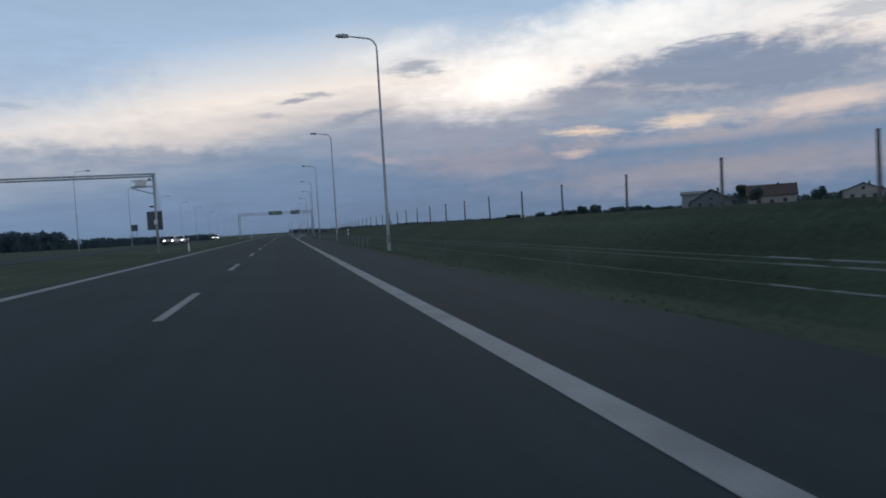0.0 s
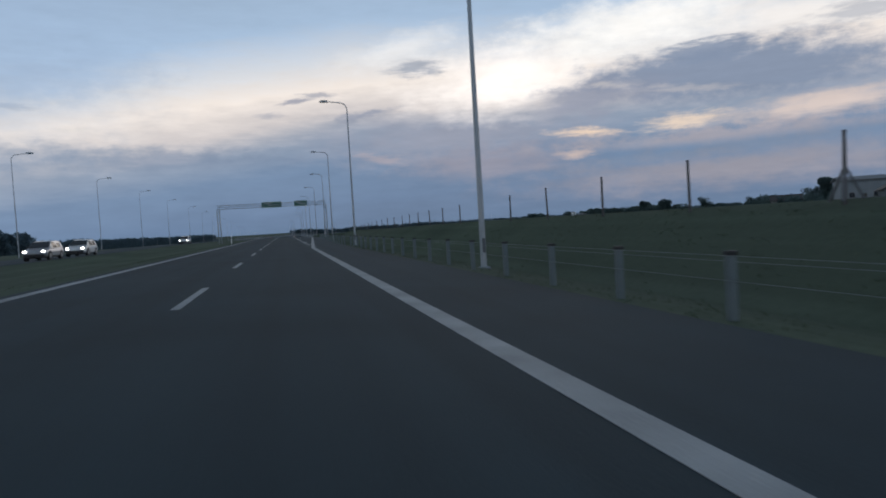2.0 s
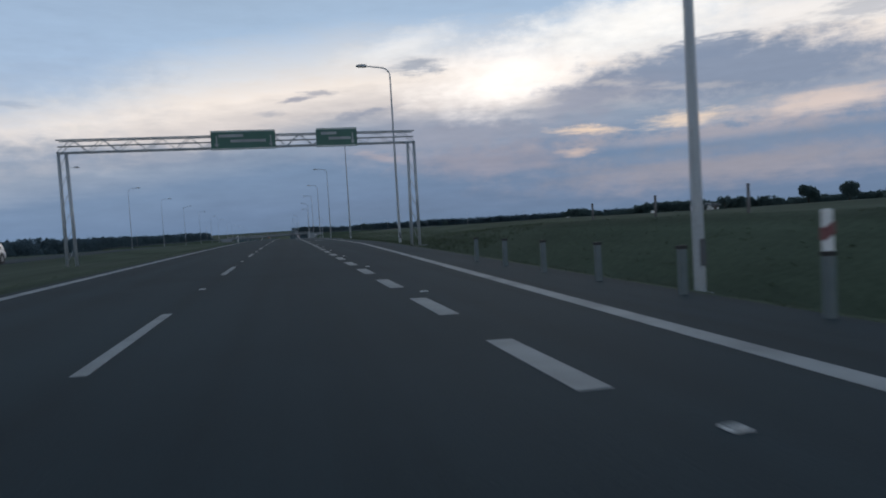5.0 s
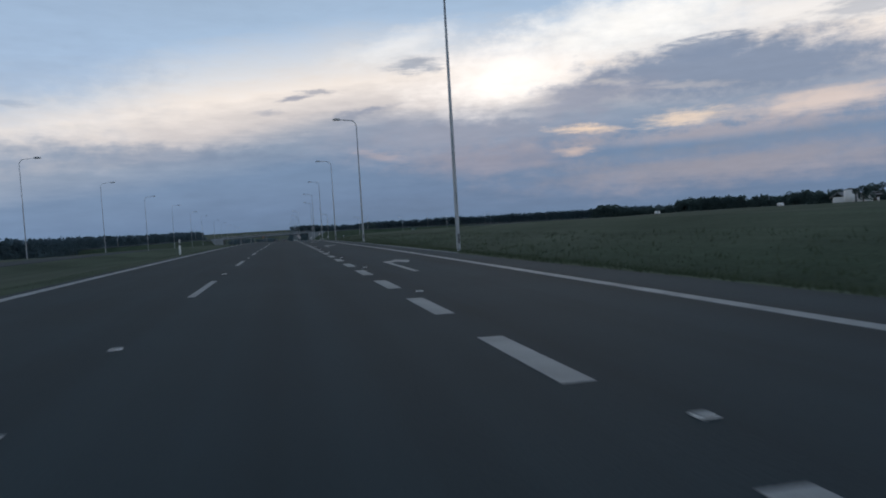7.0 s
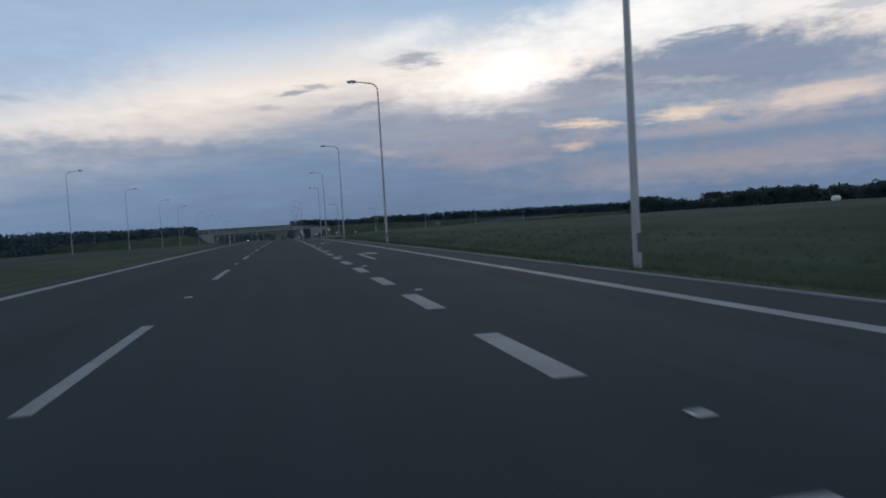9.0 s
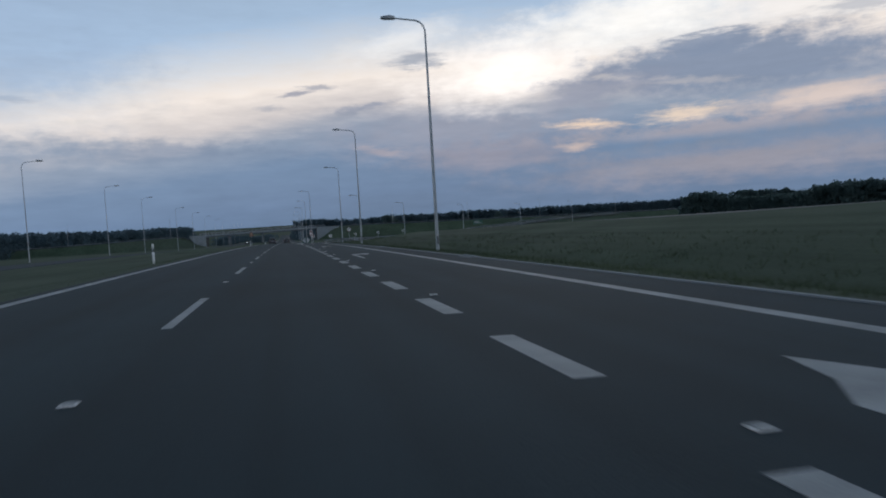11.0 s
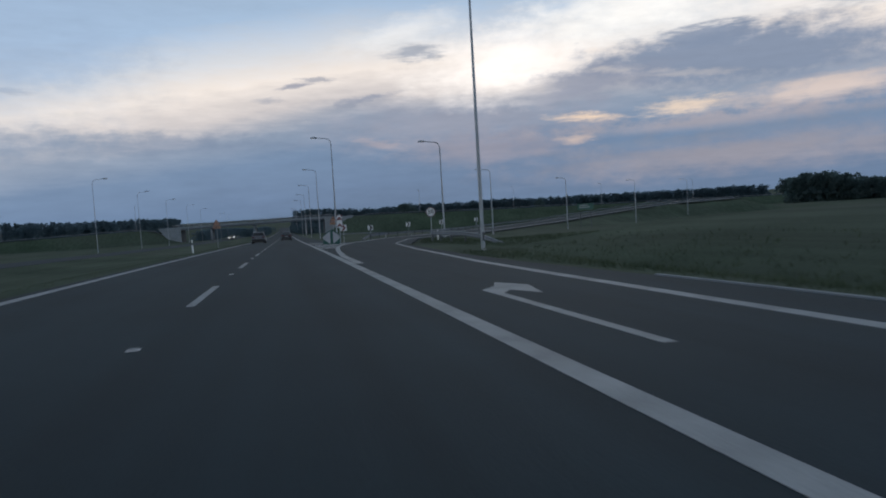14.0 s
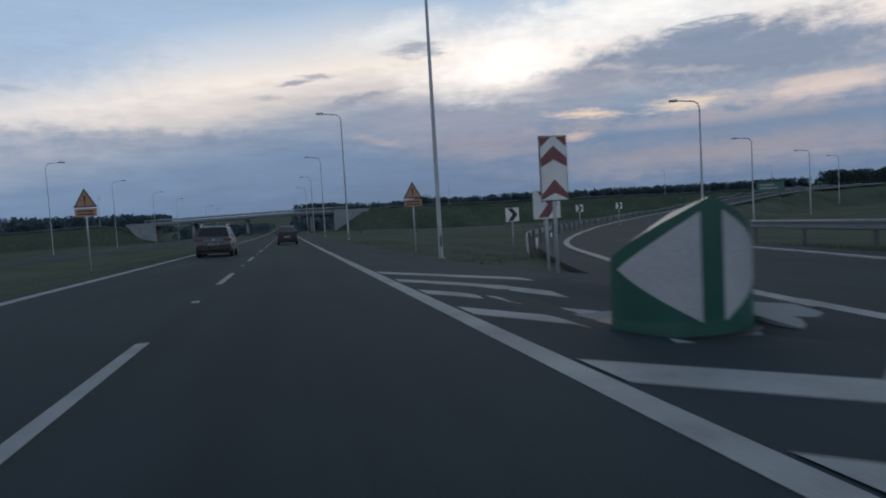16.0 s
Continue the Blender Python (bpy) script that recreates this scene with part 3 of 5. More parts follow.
first = street_lamp((6.05, 39.8, land(6.05, 39.8)), 12.35 - land(6.05, 39.8), "lamps along the carriageway", "tall tapered galvanised street lamp with curved arm, unlit", 0.9)
for x, s in ((6.05, -1.0), (6.05, 79.8), (6.05, 119.3), (6.7, 157.0), (7.9, 194.5), (7.9, 232.3), (7.9, 271.0), (7.9, 309.5), (7.9, 348.2), (7.9, 386.2), (9.0, 425.4),
             (5.9, 476.6), (5.9, 517.2), (5.9, 557.5), (5.9, 598), (5.9, 638), (5.9, 735), (5.9, 775)):
    copy_thing(first, pose(x, s, road_z(s) + land(6.05, 39.8)))
far_lamp = street_lamp((-30.0, 110, road_z(110) - 0.45), 12.45, "lamps beyond the median", "tall galvanised street lamp beyond the opposite carriageway", 0.62)
far_lamp.matrix_basis = pose(-30.0, 110, road_z(110) - 0.45, 0, 0, 180)
for s in (110, 146, 182, 215.6, 250.6, 291, 327, 364, 401, 438, 468, 513.5, 547.5, 582, 620, 655, 730, 770):
    one = copy_thing(far_lamp, pose(-30.0, s, road_z(s) - 0.45, 0, 0, 180)) if s > 110 else far_lamp
    tagged(one, "tall galvanised street lamp beyond the opposite carriageway", group="lamps beyond the median")
short = None
for x, s, turn in ((16.6, 465.2, 0), (32.3, 497.5, -20), (55.8, 521.5, -55), (83, 542.5, -60), (116, 571, -62)):
    z = land(x, s)
    if short is None:
        short = street_lamp((x, s, z), 10.5, "lamps along the ramp", "galvanised street lamp with curved arm beside the exit ramp")
    else:
        copy_thing(short, pose(x, s, z, 0, 0, turn))
for x in (60, 105, 150, 200):
    copy_thing(short, pose(x, BRIDGE_Y + 6.5, over_z(x) - 0.3, 0, 0, -90))
for x in (-60, -110):
    copy_thing(short, pose(x, BRIDGE_Y + 6.5, over_z(x) - 0.3, 0, 0, -90))

# ---- overpass ----
bridge = thing("overpass", (-9.0, BRIDGE_Y, road_z(BRIDGE_Y)), "grey concrete road bridge crossing over both carriageways", "bridge")


def slab(bm, x0, x1, y0, y1, low, high, n=12):
    prev = None
    for k in range(n + 1):
        x = x0 + (x1 - x0) * k / n
        t = over_z(x)
        row = [bm.verts.new(v) for v in ((x, y0, t + low), (x, y0, t + high), (x, y1, t + high), (x, y1, t + low))]
        if prev:
            for i in range(4):
                bm.faces.new((prev[i], prev[(i + 1) % 4], row[(i + 1) % 4], row[i]))
        else:
            bm.faces.new(row)
        prev = row
    bm.faces.new(prev[::-1])
    bmesh.ops.recalc_face_normals(bm, faces=bm.faces)
    return bm


def at_bridge(bm):
    bmesh.ops.translate(bm, vec=(9.0, -BRIDGE_Y, -road_z(BRIDGE_Y)), verts=bm.verts)
    return bm


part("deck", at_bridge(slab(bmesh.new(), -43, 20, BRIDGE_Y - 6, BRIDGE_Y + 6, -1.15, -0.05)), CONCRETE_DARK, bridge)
for y in (-6.25, 6.0):
    part("edge_beam", at_bridge(slab(bmesh.new(), -44, 21, BRIDGE_Y + y, BRIDGE_Y + y + 0.25, -0.55, 0.2)), CONCRETE, bridge, "paler concrete edge beam")
    rail = part("parapet", at_bridge(slab(bmesh.new(), -44, 21, BRIDGE_Y + y + 0.08, BRIDGE_Y + y + 0.16, 1.0, 1.1)), ZINC, bridge, "galvanised bridge railing")
    part("lower_rail", at_bridge(slab(bmesh.new(), -44, 21, BRIDGE_Y + y + 0.09, BRIDGE_Y + y + 0.15, 0.5, 0.82)), ZINC_DARK, rail)
    for k in range(33):
        x = -43.5 + 2 * k
        part("rail_post", at_bridge(box(x - 0.04, x + 0.04, BRIDGE_Y + y + 0.08, BRIDGE_Y + y + 0.16, over_z(x) + 0.2, over_z(x) + 1.0)), ZINC, rail)
for x in (8.6, -12.4, -29.5):
    for y in (-4.2, 0.0, 4.2):
        part("pier", at_bridge(tube([(x, BRIDGE_Y + y, road_z(BRIDGE_Y) - 1), (x, BRIDGE_Y + y, over_z(x) - 1.1)], [0.45, 0.45], 14)), CONCRETE, bridge, smooth=True)
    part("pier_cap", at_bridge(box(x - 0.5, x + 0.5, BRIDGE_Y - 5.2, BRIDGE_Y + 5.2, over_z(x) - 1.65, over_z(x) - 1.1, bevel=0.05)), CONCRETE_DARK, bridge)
for x, dx in ((16.2, 1), (-40.8, -1)):
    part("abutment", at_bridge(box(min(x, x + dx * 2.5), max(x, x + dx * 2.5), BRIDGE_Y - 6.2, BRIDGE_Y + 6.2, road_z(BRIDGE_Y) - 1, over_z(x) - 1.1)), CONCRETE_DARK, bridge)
    wing = bmesh.new()
    put_plate(wing, ((x, over_z(x) + 0.1), (x + dx * (12.5 if dx > 0 else 8.5), over_z(x) + 0.1), (x + dx * 4.0, road_z(BRIDGE_Y) - 0.4), (x, road_z(BRIDGE_Y) - 0.4)), BRIDGE_Y - 7.4, BRIDGE_Y - 6.3)
    bmesh.ops.recalc_face_normals(wing, faces=wing.faces)
    part("wing_wall", at_bridge(wing), CONCRETE, bridge, "pale sloping concrete wing wall")
over_bm = bmesh.new()
prev = None
for k in range(101):
    x = -420 + 8.4 * k
    z = over_z(x)
    row = [over_bm.verts.new(v) for v in ((x, BRIDGE_Y - 5, z - 0.12), (x, BRIDGE_Y - 5, z), (x, BRIDGE_Y + 5, z), (x, BRIDGE_Y + 5, z - 0.12))]
    if prev:
        for i in range(3):
            over_bm.faces.new((prev[i], prev[i + 1], row[i + 1], row[i]))
    prev = row
tagged(part("road_overpass", over_bm, ASPHALT_OLD), "narrow asphalt road on top of the overpass and embankment", "road", kind="structure")


# ---- guard rails ----
def guard_rail(name, line, label, step=4.0, spacing=4.0, category="guard rail", group="guard rails"):
    """A W-beam on posts along ground points (x, y, z)."""
    pts = [Vector(p) for p in line]
    dist = [0.0]
    for a, b in zip(pts, pts[1:]):
        dist.append(dist[-1] + (b - a).length)

    def at(d):
        for i in range(len(pts) - 1):
            if d <= dist[i + 1] or i == len(pts) - 2:
                return pts[i].lerp(pts[i + 1], (d - dist[i]) / max(dist[i + 1] - dist[i], 1e-6)), (pts[i + 1] - pts[i]).normalized()

    ob = thing(name, tuple(pts[0]), label, category, group)
    bm = bmesh.new()
    prev = None
    n = max(2, int(dist[-1] / step))
    wave = ((-0.02, 0.44), (0.03, 0.48), (0.03, 0.53), (-0.03, 0.57), (-0.03, 0.62), (0.03, 0.66), (0.03, 0.71), (-0.02, 0.75))
    for k in range(n + 1):
        p, d = at(dist[-1] * k / n)
        side = Vector((-d.y, d.x, 0)).normalized()
        row = [bm.verts.new(p - pts[0] + side * o + Vector((0, 0, h))) for o, h in wave] + [bm.verts.new(p - pts[0] + side * (o - 0.012) + Vector((0, 0, h))) for o, h in wave[::-1]]
        if prev:
            for i in range(16):
                bm.faces.new((prev[i], prev[(i + 1) % 16], row[(i + 1) % 16], row[i]))
        else:
            bm.faces.new(row)
        prev = row
    bm.faces.new(prev[::-1])
    bmesh.ops.recalc_face_normals(bm, faces=bm.faces)
    part("beam", bm, RAIL, ob)
    post = None
    for k in range(int(dist[-1] / spacing) + 1):
        p, d = at(k * spacing)
        side = Vector((-d.y, d.x, 0)).normalized()
        if post is None:
            post = mesh_of(box(-0.05, 0.05, -0.06, 0.06, -0.85, 0.72, bevel=0.01), "post", ZINC_DARK)
        q = new("post", post)
        q.parent = ob
        q.matrix_basis = Matrix.Translation(p - pts[0] - side * 0.09)
    return ob


def along_ramp(off, q0, q1, n):
    got = []
    for k in range(n + 1):
        c, d = ramp_point(q0 + (q1 - q0) * k / n)
        p = c + Vector((d.y, -d.x)) * off
        got.append((p.x, p.y, land(p.x, p.y)))
    return got


guard_rail("guard_rail", [(x, y, z - 0.74 * (1 - smooth(470.5, 478.5, y)) + 7.5 * ramp_bank(y)) for x, y, z in along_ramp(-4.1, 5.6, 13.6, 64)], "galvanised steel guard rail along the outer side of the ramp", 1.5, 4.0)
guard_rail("guard_rail", [(12.6, 429.5, -4.5), (12.5, 434.2, -4.05), (12.5, 437.0, -3.81), (12.4, 441.0, -3.69), (12.3, 447.0, -3.78), (12.6, 453.5, -3.93), (13.9, 460.0, -4.1), (15.6, 466.5, -4.3), (17.6, 473.0, -4.5)], "galvanised steel guard rail behind the ramp's inner grass verge", 2.0, 4.0)
for x0, x1 in ((20.5, 400), (-400, -44)):
    n = 40
    guard_rail("guard_rail", [(x0 + (x1 - x0) * k / n, BRIDGE_Y - 5.6, land(x0 + (x1 - x0) * k / n, BRIDGE_Y - 5.6)) for k in range(n + 1)], "galvanised steel guard rail on top of the overpass embankment", 8.0, 8.0)
guard_rail("guard_rail", [(x, s, land(x, s)) for x, s in ((13.5, 577), (20, 579), (30, 581), (45, 583.5), (62, 588), (82, 596))], "galvanised steel guard rail along the slip road before the overpass", 2.0, 4.0)

# gravel yard below the carriageway, beyond the ditch
yard_bm = bmesh.new()
prev = None
for k in range(29):
    x = 41 + 3 * k
    near, rear = lerp_rows(((41, 402.5), (58, 388), (125, 372)), x), lerp_rows(((41, 403.5), (62, 414), (125, 432)), x)
    row = [yard_bm.verts.new((x, near + (rear - near) * j / 8, land(x, near + (rear - near) * j / 8) + (0.07 if 0 < j < 8 else -0.15))) for j in range(9)]
    if prev:
        for i in range(8):
            yard_bm.faces.new((prev[i], prev[i + 1], row[i + 1], row[i]))
    prev = row
tagged(part("gravel_yard", yard_bm, GRAVEL), "grey gravel yard beside the verge below the exit lane", "yard", kind="structure")

# ---- first-level signs and gantries ----
def lettering(text, size, mat, name, parent, m, depth=0.004):
    cu = bpy.data.curves.new(name, "FONT")
    cu.body, cu.size, cu.extrude, cu.align_x, cu.align_y = text, size, depth, "CENTER", "CENTER"
    cu.offset = size * 0.012
    ob = bpy.data.objects.new(name, cu)
    scene.collection.objects.link(ob)
    me = bpy.data.meshes.new_from_object(ob.evaluated_get(bpy.context.evaluated_depsgraph_get()))
    bpy.data.objects.remove(ob)
    me.materials.clear()
    me.materials.append(mat)
    got = new(name, me)
    got.parent = parent
    got.matrix_basis = m
    return got


def ring_outline(r, n=32, cx=0.0, cz=0.0):
    return [(cx + r * math.cos(2 * math.pi * k / n), cz + r * math.sin(2 * math.pi * k / n)) for k in range(n)]


def lattice(bm, p, q, height, bays, r=0.035):
    """Two chords and zigzag bracing from p to q."""
    p, q = Vector(p), Vector(q)
    for dz in (0, height):
        put_tube(bm, [p + Vector((0, 0, dz)), q + Vector((0, 0, dz))], [r, r], 6)
    for k in range(bays):
        a, b = p.lerp(q, k / bays), p.lerp(q, (k + 1) / bays)
        put_tube(bm, [a + Vector((0, 0, height if k % 2 else 0)), b + Vector((0, 0, 0 if k % 2 else height))], [r * 0.5, r * 0.5], 5)
    return bm


G_Y = 187.0
gantry = thing("sign_gantry", (-1.9, G_Y, road_z(G_Y)), "galvanised lattice sign gantry spanning the carriageway", "gantry")
for dy in (-0.3, 0.3):
    part("truss", lattice(bmesh.new(), (-9.75, dy, 5.98), (9.75, dy, 5.98), 0.66, 26, 0.038), ZINC, gantry)
part("cross_bracing", lattice(bmesh.new(), (-9.75, 0.0, 6.31), (9.75, 0.0, 6.31), 0.02, 26, 0.03), ZINC, gantry)
for x in (-9.75, 9.75):
    for dx in (0.0, 0.38 if x < 0 else -0.38):
        part("leg", tube([(x + dx * 1.3, 0, -0.8), (x + dx, 0, 6.0)], [0.09, 0.09], 10), ZINC, gantry, smooth=True)
    bm = bmesh.new()
    for k in range(6):
        d = (0.38 if x < 0 else -0.38) * (1.3 - 0.3 * k / 6)
        put_tube(bm, [(x, 0, k), (x + d, 0, k + 1)], [0.018, 0.018], 6)
    part("leg_bracing", bm, ZINC, gantry)
    part("footing", box(x - 0.5, x + 1.0 if x < 0 else x + 0.5, -0.5, 0.5, -0.9, -0.25, bevel=0.04), CONCRETE, gantry)
for x0, x1 in ((-1.85, 1.65), (3.95, 6.3)):
    board = part("sign_board", box(x0, x1, -0.44, -0.38, 5.82, 6.9, bevel=0.02), SIGN_GREEN, gantry, "green direction board with unreadable pale lettering")
    part("sign_border", plate([(x0 + 0.03, 5.85), (x1 - 0.03, 5.85), (x1 - 0.03, 5.9), (x0 + 0.03, 5.9)], -0.448, -0.44), WHITE, board)
    part("sign_border", plate([(x0 + 0.03, 6.82), (x1 - 0.03, 6.82), (x1 - 0.03, 6.87), (x0 + 0.03, 6.87)], -0.448, -0.44), WHITE, board)
    w = x1 - x0
    for a, b, z in ((0.12, 0.5, 6.52), (0.3, 0.85, 6.22)):
        part("text_bar", plate([(x0 + w * a, z), (x0 + w * b, z), (x0 + w * b, z + 0.16), (x0 + w * a, z + 0.16)], -0.448, -0.44), PAINT, board)
    for x in ((x0 + 0.3, x1 - 0.25) if w > 3 else (x1 - 0.25,)):
        part("arrow_mark", plate([(x - 0.12, 6.15), (x, 5.95), (x + 0.12, 6.15), (x + 0.04, 6.15), (x + 0.04, 6.6), (x - 0.04, 6.6), (x - 0.04, 6.15)], -0.448, -0.44), PAINT, board)
    part("hanger", box(x0 + 0.3, x0 + 0.4, -0.38, -0.28, 5.9, 6.85), ZINC_DARK, gantry)
    part("hanger", box(x1 - 0.4, x1 - 0.3, -0.38, -0.28, 5.9, 6.85), ZINC_DARK, gantry)

toll = thing("toll_gantry", (-11.5, 67.0, land(-11.5, 67)), "galvanised gantry with camera boxes over the opposite carriageway", "gantry")
TB = -land(-11.5, 67)
part("mast", tube([(0, 0, -0.4), (0, 0, TB + 7.25)], [0.13, 0.11], 12), ZINC, toll, smooth=True)
part("mast", tube([(-17.5, 0, -0.6), (-17.5, 0, TB + 7.25)], [0.13, 0.11], 12), ZINC, toll, smooth=True)
for dy in (-0.35, 0.35):
    part("truss", lattice(bmesh.new(), (-17.7, dy, TB + 6.98), (0.15, dy, TB + 6.98), 0.24, 24, 0.04), ZINC, toll)
part("cantilever", tube([(0, 0, TB + 5.4), (-0.35, -0.1, TB + 5.42), (-1.9, -0.3, TB + 5.95)], [0.045, 0.045, 0.045], 8), ZINC, toll)
part("equipment_rail", box(-1.95, 0.1, -0.35, -0.28, TB + 6.55, TB + 6.62), ZINC, toll)
part("equipment_rail", box(-1.95, 0.1, -0.35, -0.28, TB + 5.95, TB + 6.1), ZINC, toll)
cabinet = part("equipment_box", box(-1.55, -0.62, -0.5, -0.05, TB + 6.08, TB + 6.68, bevel=0.03), WHITE, toll, "pale grey equipment box")
part("cover_plate", box(-1.13, -1.03, -0.515, -0.5, TB + 6.5, TB + 6.6), BLACK, cabinet)
part("camera_box", box(-0.4, -0.18, -0.5, -0.2, TB + 6.62, TB + 6.78, bevel=0.02), ZINC_DARK, toll)
ladder = part("ladder", tube([(0.32, 0, TB + 3.6), (0.2, 0, TB + 7.0)], [0.02, 0.02], 6), ZINC, toll)
for k in range(9):
    part("rung", tube([(0.12, 0, TB + 3.8 + 0.36 * k), (0.32 - 0.013 * k, 0, TB + 3.8 + 0.36 * k)], [0.014, 0.014], 6), ZINC, ladder)
part("floodlight", box(-0.5, -0.15, -0.2, 0.1, TB + 4.12, TB + 4.24, bevel=0.02), BLACK, toll)
back = part("sign_board", box(-0.85, 0.5, 0.13, 0.18, TB + 2.0, TB + 3.74, bevel=0.01), SIGN_BACK, toll, "dark grey back of a traffic sign")
part("sign_rib", box(-0.8, 0.45, 0.1, 0.13, TB + 2.4, TB + 2.46), ZINC_DARK, back)
part("sign_rib", box(-0.8, 0.45, 0.1, 0.13, TB + 3.3, TB + 3.36), ZINC_DARK, back)
part("meter_box", box(-0.2, 0.12, -0.28, -0.12, TB + 2.55, TB + 2.95, bevel=0.02), WHITE, toll)

far_board = thing("road_sign", (-24.1, 120, land(-24.1, 120)), "back of a square traffic sign on twin posts", "road sign", "signs seen from behind")
z0 = -land(-24.1, 120)
part("board", box(-0.5, 0.5, -0.02, 0.02, z0 + 2.7, z0 + 3.75, bevel=0.01), SIGN_BACK, far_board)
for x in (-0.3, 0.3):
    part("post", tube([(x, -0.05, -0.3), (x, -0.05, z0 + 3.6)], [0.035, 0.035], 8), ZINC_DARK, far_board)

# ---- posts beside the carriageway ----
WIRE = material("steel_wire_rope", (0.19, 0.22, 0.225), 0.45, 0.12, 6, 80, 0.05, metal=0.4)


def barrier_x(s):
    return 4.85 if s < 112 else (4.62 if s < 140 else 5.35)


barrier = thing("wire_rope_barrier", (4.85, 39.0, land(4.85, 39)), "wire rope safety barrier on galvanised posts along the verge", "barrier")
B0 = Vector((4.85, 39.0, land(4.85, 39)))
POST_STEEL = material("weathered_galvanised_post", (0.145, 0.18, 0.19), 0.6, 0.15, 3.0, 40, 0.05, metal=0.2)
channel = mesh_of(box(-0.052, 0.052, -0.045, 0.045, -0.3, 0.76, bevel=0.008), "post", POST_STEEL)
cap = mesh_of(box(-0.066, 0.066, -0.051, 0.051, 0.76, 0.81, bevel=0.008), "cap", BLACK)
slim = mesh_of(tube([(0, 0, -0.3), (0, 0, 0.76)], [0.02, 0.018], 8), "post", ZINC_DARK)
stand = []
for k in range(-1, 45):
    s = lerp_rows(((-1, 40.3), (0, 42.85), (1, 45.34), (3, 50.14), (4, 52.65), (6, 57.83), (9, 66.11), (11, 71.31), (20, 95.96), (22, 101.23), (26, 110.8), (31, 124.6), (36, 136.6), (37, 147.2), (38, 149.8), (39, 152.8), (44, 165.8)), k)
    if s > 0:
        x = barrier_x(s)
        q = new("post", channel)
        q.parent = barrier
        q.matrix_basis = pose(x - B0.x, s - B0.y, land(x, s) - 0.02 - B0.z, 0, 0, (k * 37) % 9 - 4)
        c = new("cap", cap)
        c.parent = q
        stand.append((x, s))
for s in (-16.0, -7.0, 2.0, 11.0, 20.5, 30.0):
    q = new("post", slim)
    q.parent = barrier
    q.matrix_basis = pose(0, s - B0.y, land(4.85, s) - B0.z)
    stand.append((4.85, s))
stand.sort(key=lambda p: p[1])
for h, dx in ((0.74, -0.075), (0.66, 0.075), (0.46, -0.075)):
    line = [(x + dx - B0.x, s - B0.y, land(x, s) + h - B0.z) for x, s in stand if s < 136]
    rope = part("rope", tube(line, [0.0035] * len(line), 6), WIRE, barrier)
    for s in (4.5, 5.3):
        part("turnbuckle", tube([(dx, s - B0.y, land(4.85, s) + h - B0.z), (dx, s + 0.55 - B0.y, land(4.85, s + 0.55) + h - B0.z)], [0.013, 0.013], 8), WIRE, rope)


def delineator(at, words, spot):
    d = thing("delineator", at, words, "delineator", "delineators")
    part("post", tube([(0, 0, -0.2), (0, 0, 0.62)], [0.07, 0.06], 10), WHITE, d, smooth=True)
    part("black_band", tube([(0, 0, 0.62), (0, 0, 0.8)], [0.062, 0.06], 10), BLACK, d, "slanted black band")
    part("head", tube([(0, 0, 0.8), (0, 0, 1.0), (0, 0, 1.05)], [0.06, 0.055, 0.02], 10), WHITE, d, smooth=True)
    part("reflector", box(-0.03, 0.03, -0.07, -0.05, 0.64, 0.78), spot, d)
    return d


deli = delineator((-7.0, 53.0, land(-7, 53)), "white plastic delineator post with black band and pale reflector", PAINT)
topper = thing("delineator", (4.85, 52.65, land(4.85, 52.65) + 0.77), "white marker with slanted red band fixed on a barrier post", "delineator", "delineators on the barrier")
part("plate", box(-0.06, 0.06, -0.03, 0.03, 0.0, 0.45, bevel=0.015), WHITE, topper)
part("red_band", plate([(-0.061, 0.13), (0.061, 0.2), (0.061, 0.33), (-0.061, 0.26)], -0.036, 0.036), RED, topper, "slanted red reflective band")
copy_thing(topper, pose(5.35, 152.8, land(5.35, 152.8) + 0.77))
for x, s in ((-7.0, 153.2), (-7.0, 250.5), (-7.0, 350.0), (-7.0, 447.7), (-7.0, 545), (14.2, 458.0), (12.87, 483.9), (18.4, 495.3)):
    copy_thing(deli, pose(x, s, land(x, s)))

POLE_STEPS = (10.43, 15.11, 20.04, 25.22, 29.93, 35.04, 40.26, 45.27, 50.4, 55.52, 60.62, 65.68, 70.8, 76.1, 81.33, 86.44, 91.26, 96.33, 101.08, 105.94, 110.33, 115.35, 120.33, 124.86, 130.16,
              134.7, 139.42, 144.14, 148.65, 152.96, 157.4, 161.8, 166.2, 170.6)
POLE_TOPS = ((-10, 2.4), (10, 2.38), (18, 2.3), (30, 2.33), (71, 2.48), (91, 2.3), (101, 2.19), (135, 2.01), (153, 1.74), (175, 1.35))


def pole_foot(k):
    s = POLE_STEPS[k] if k >= 0 else 10.43 + 5.1 * k
    return 11.0 + 0.4 * smooth(110, 128, s), s, lerp_rows(POLE_TOPS, s) - 1.33


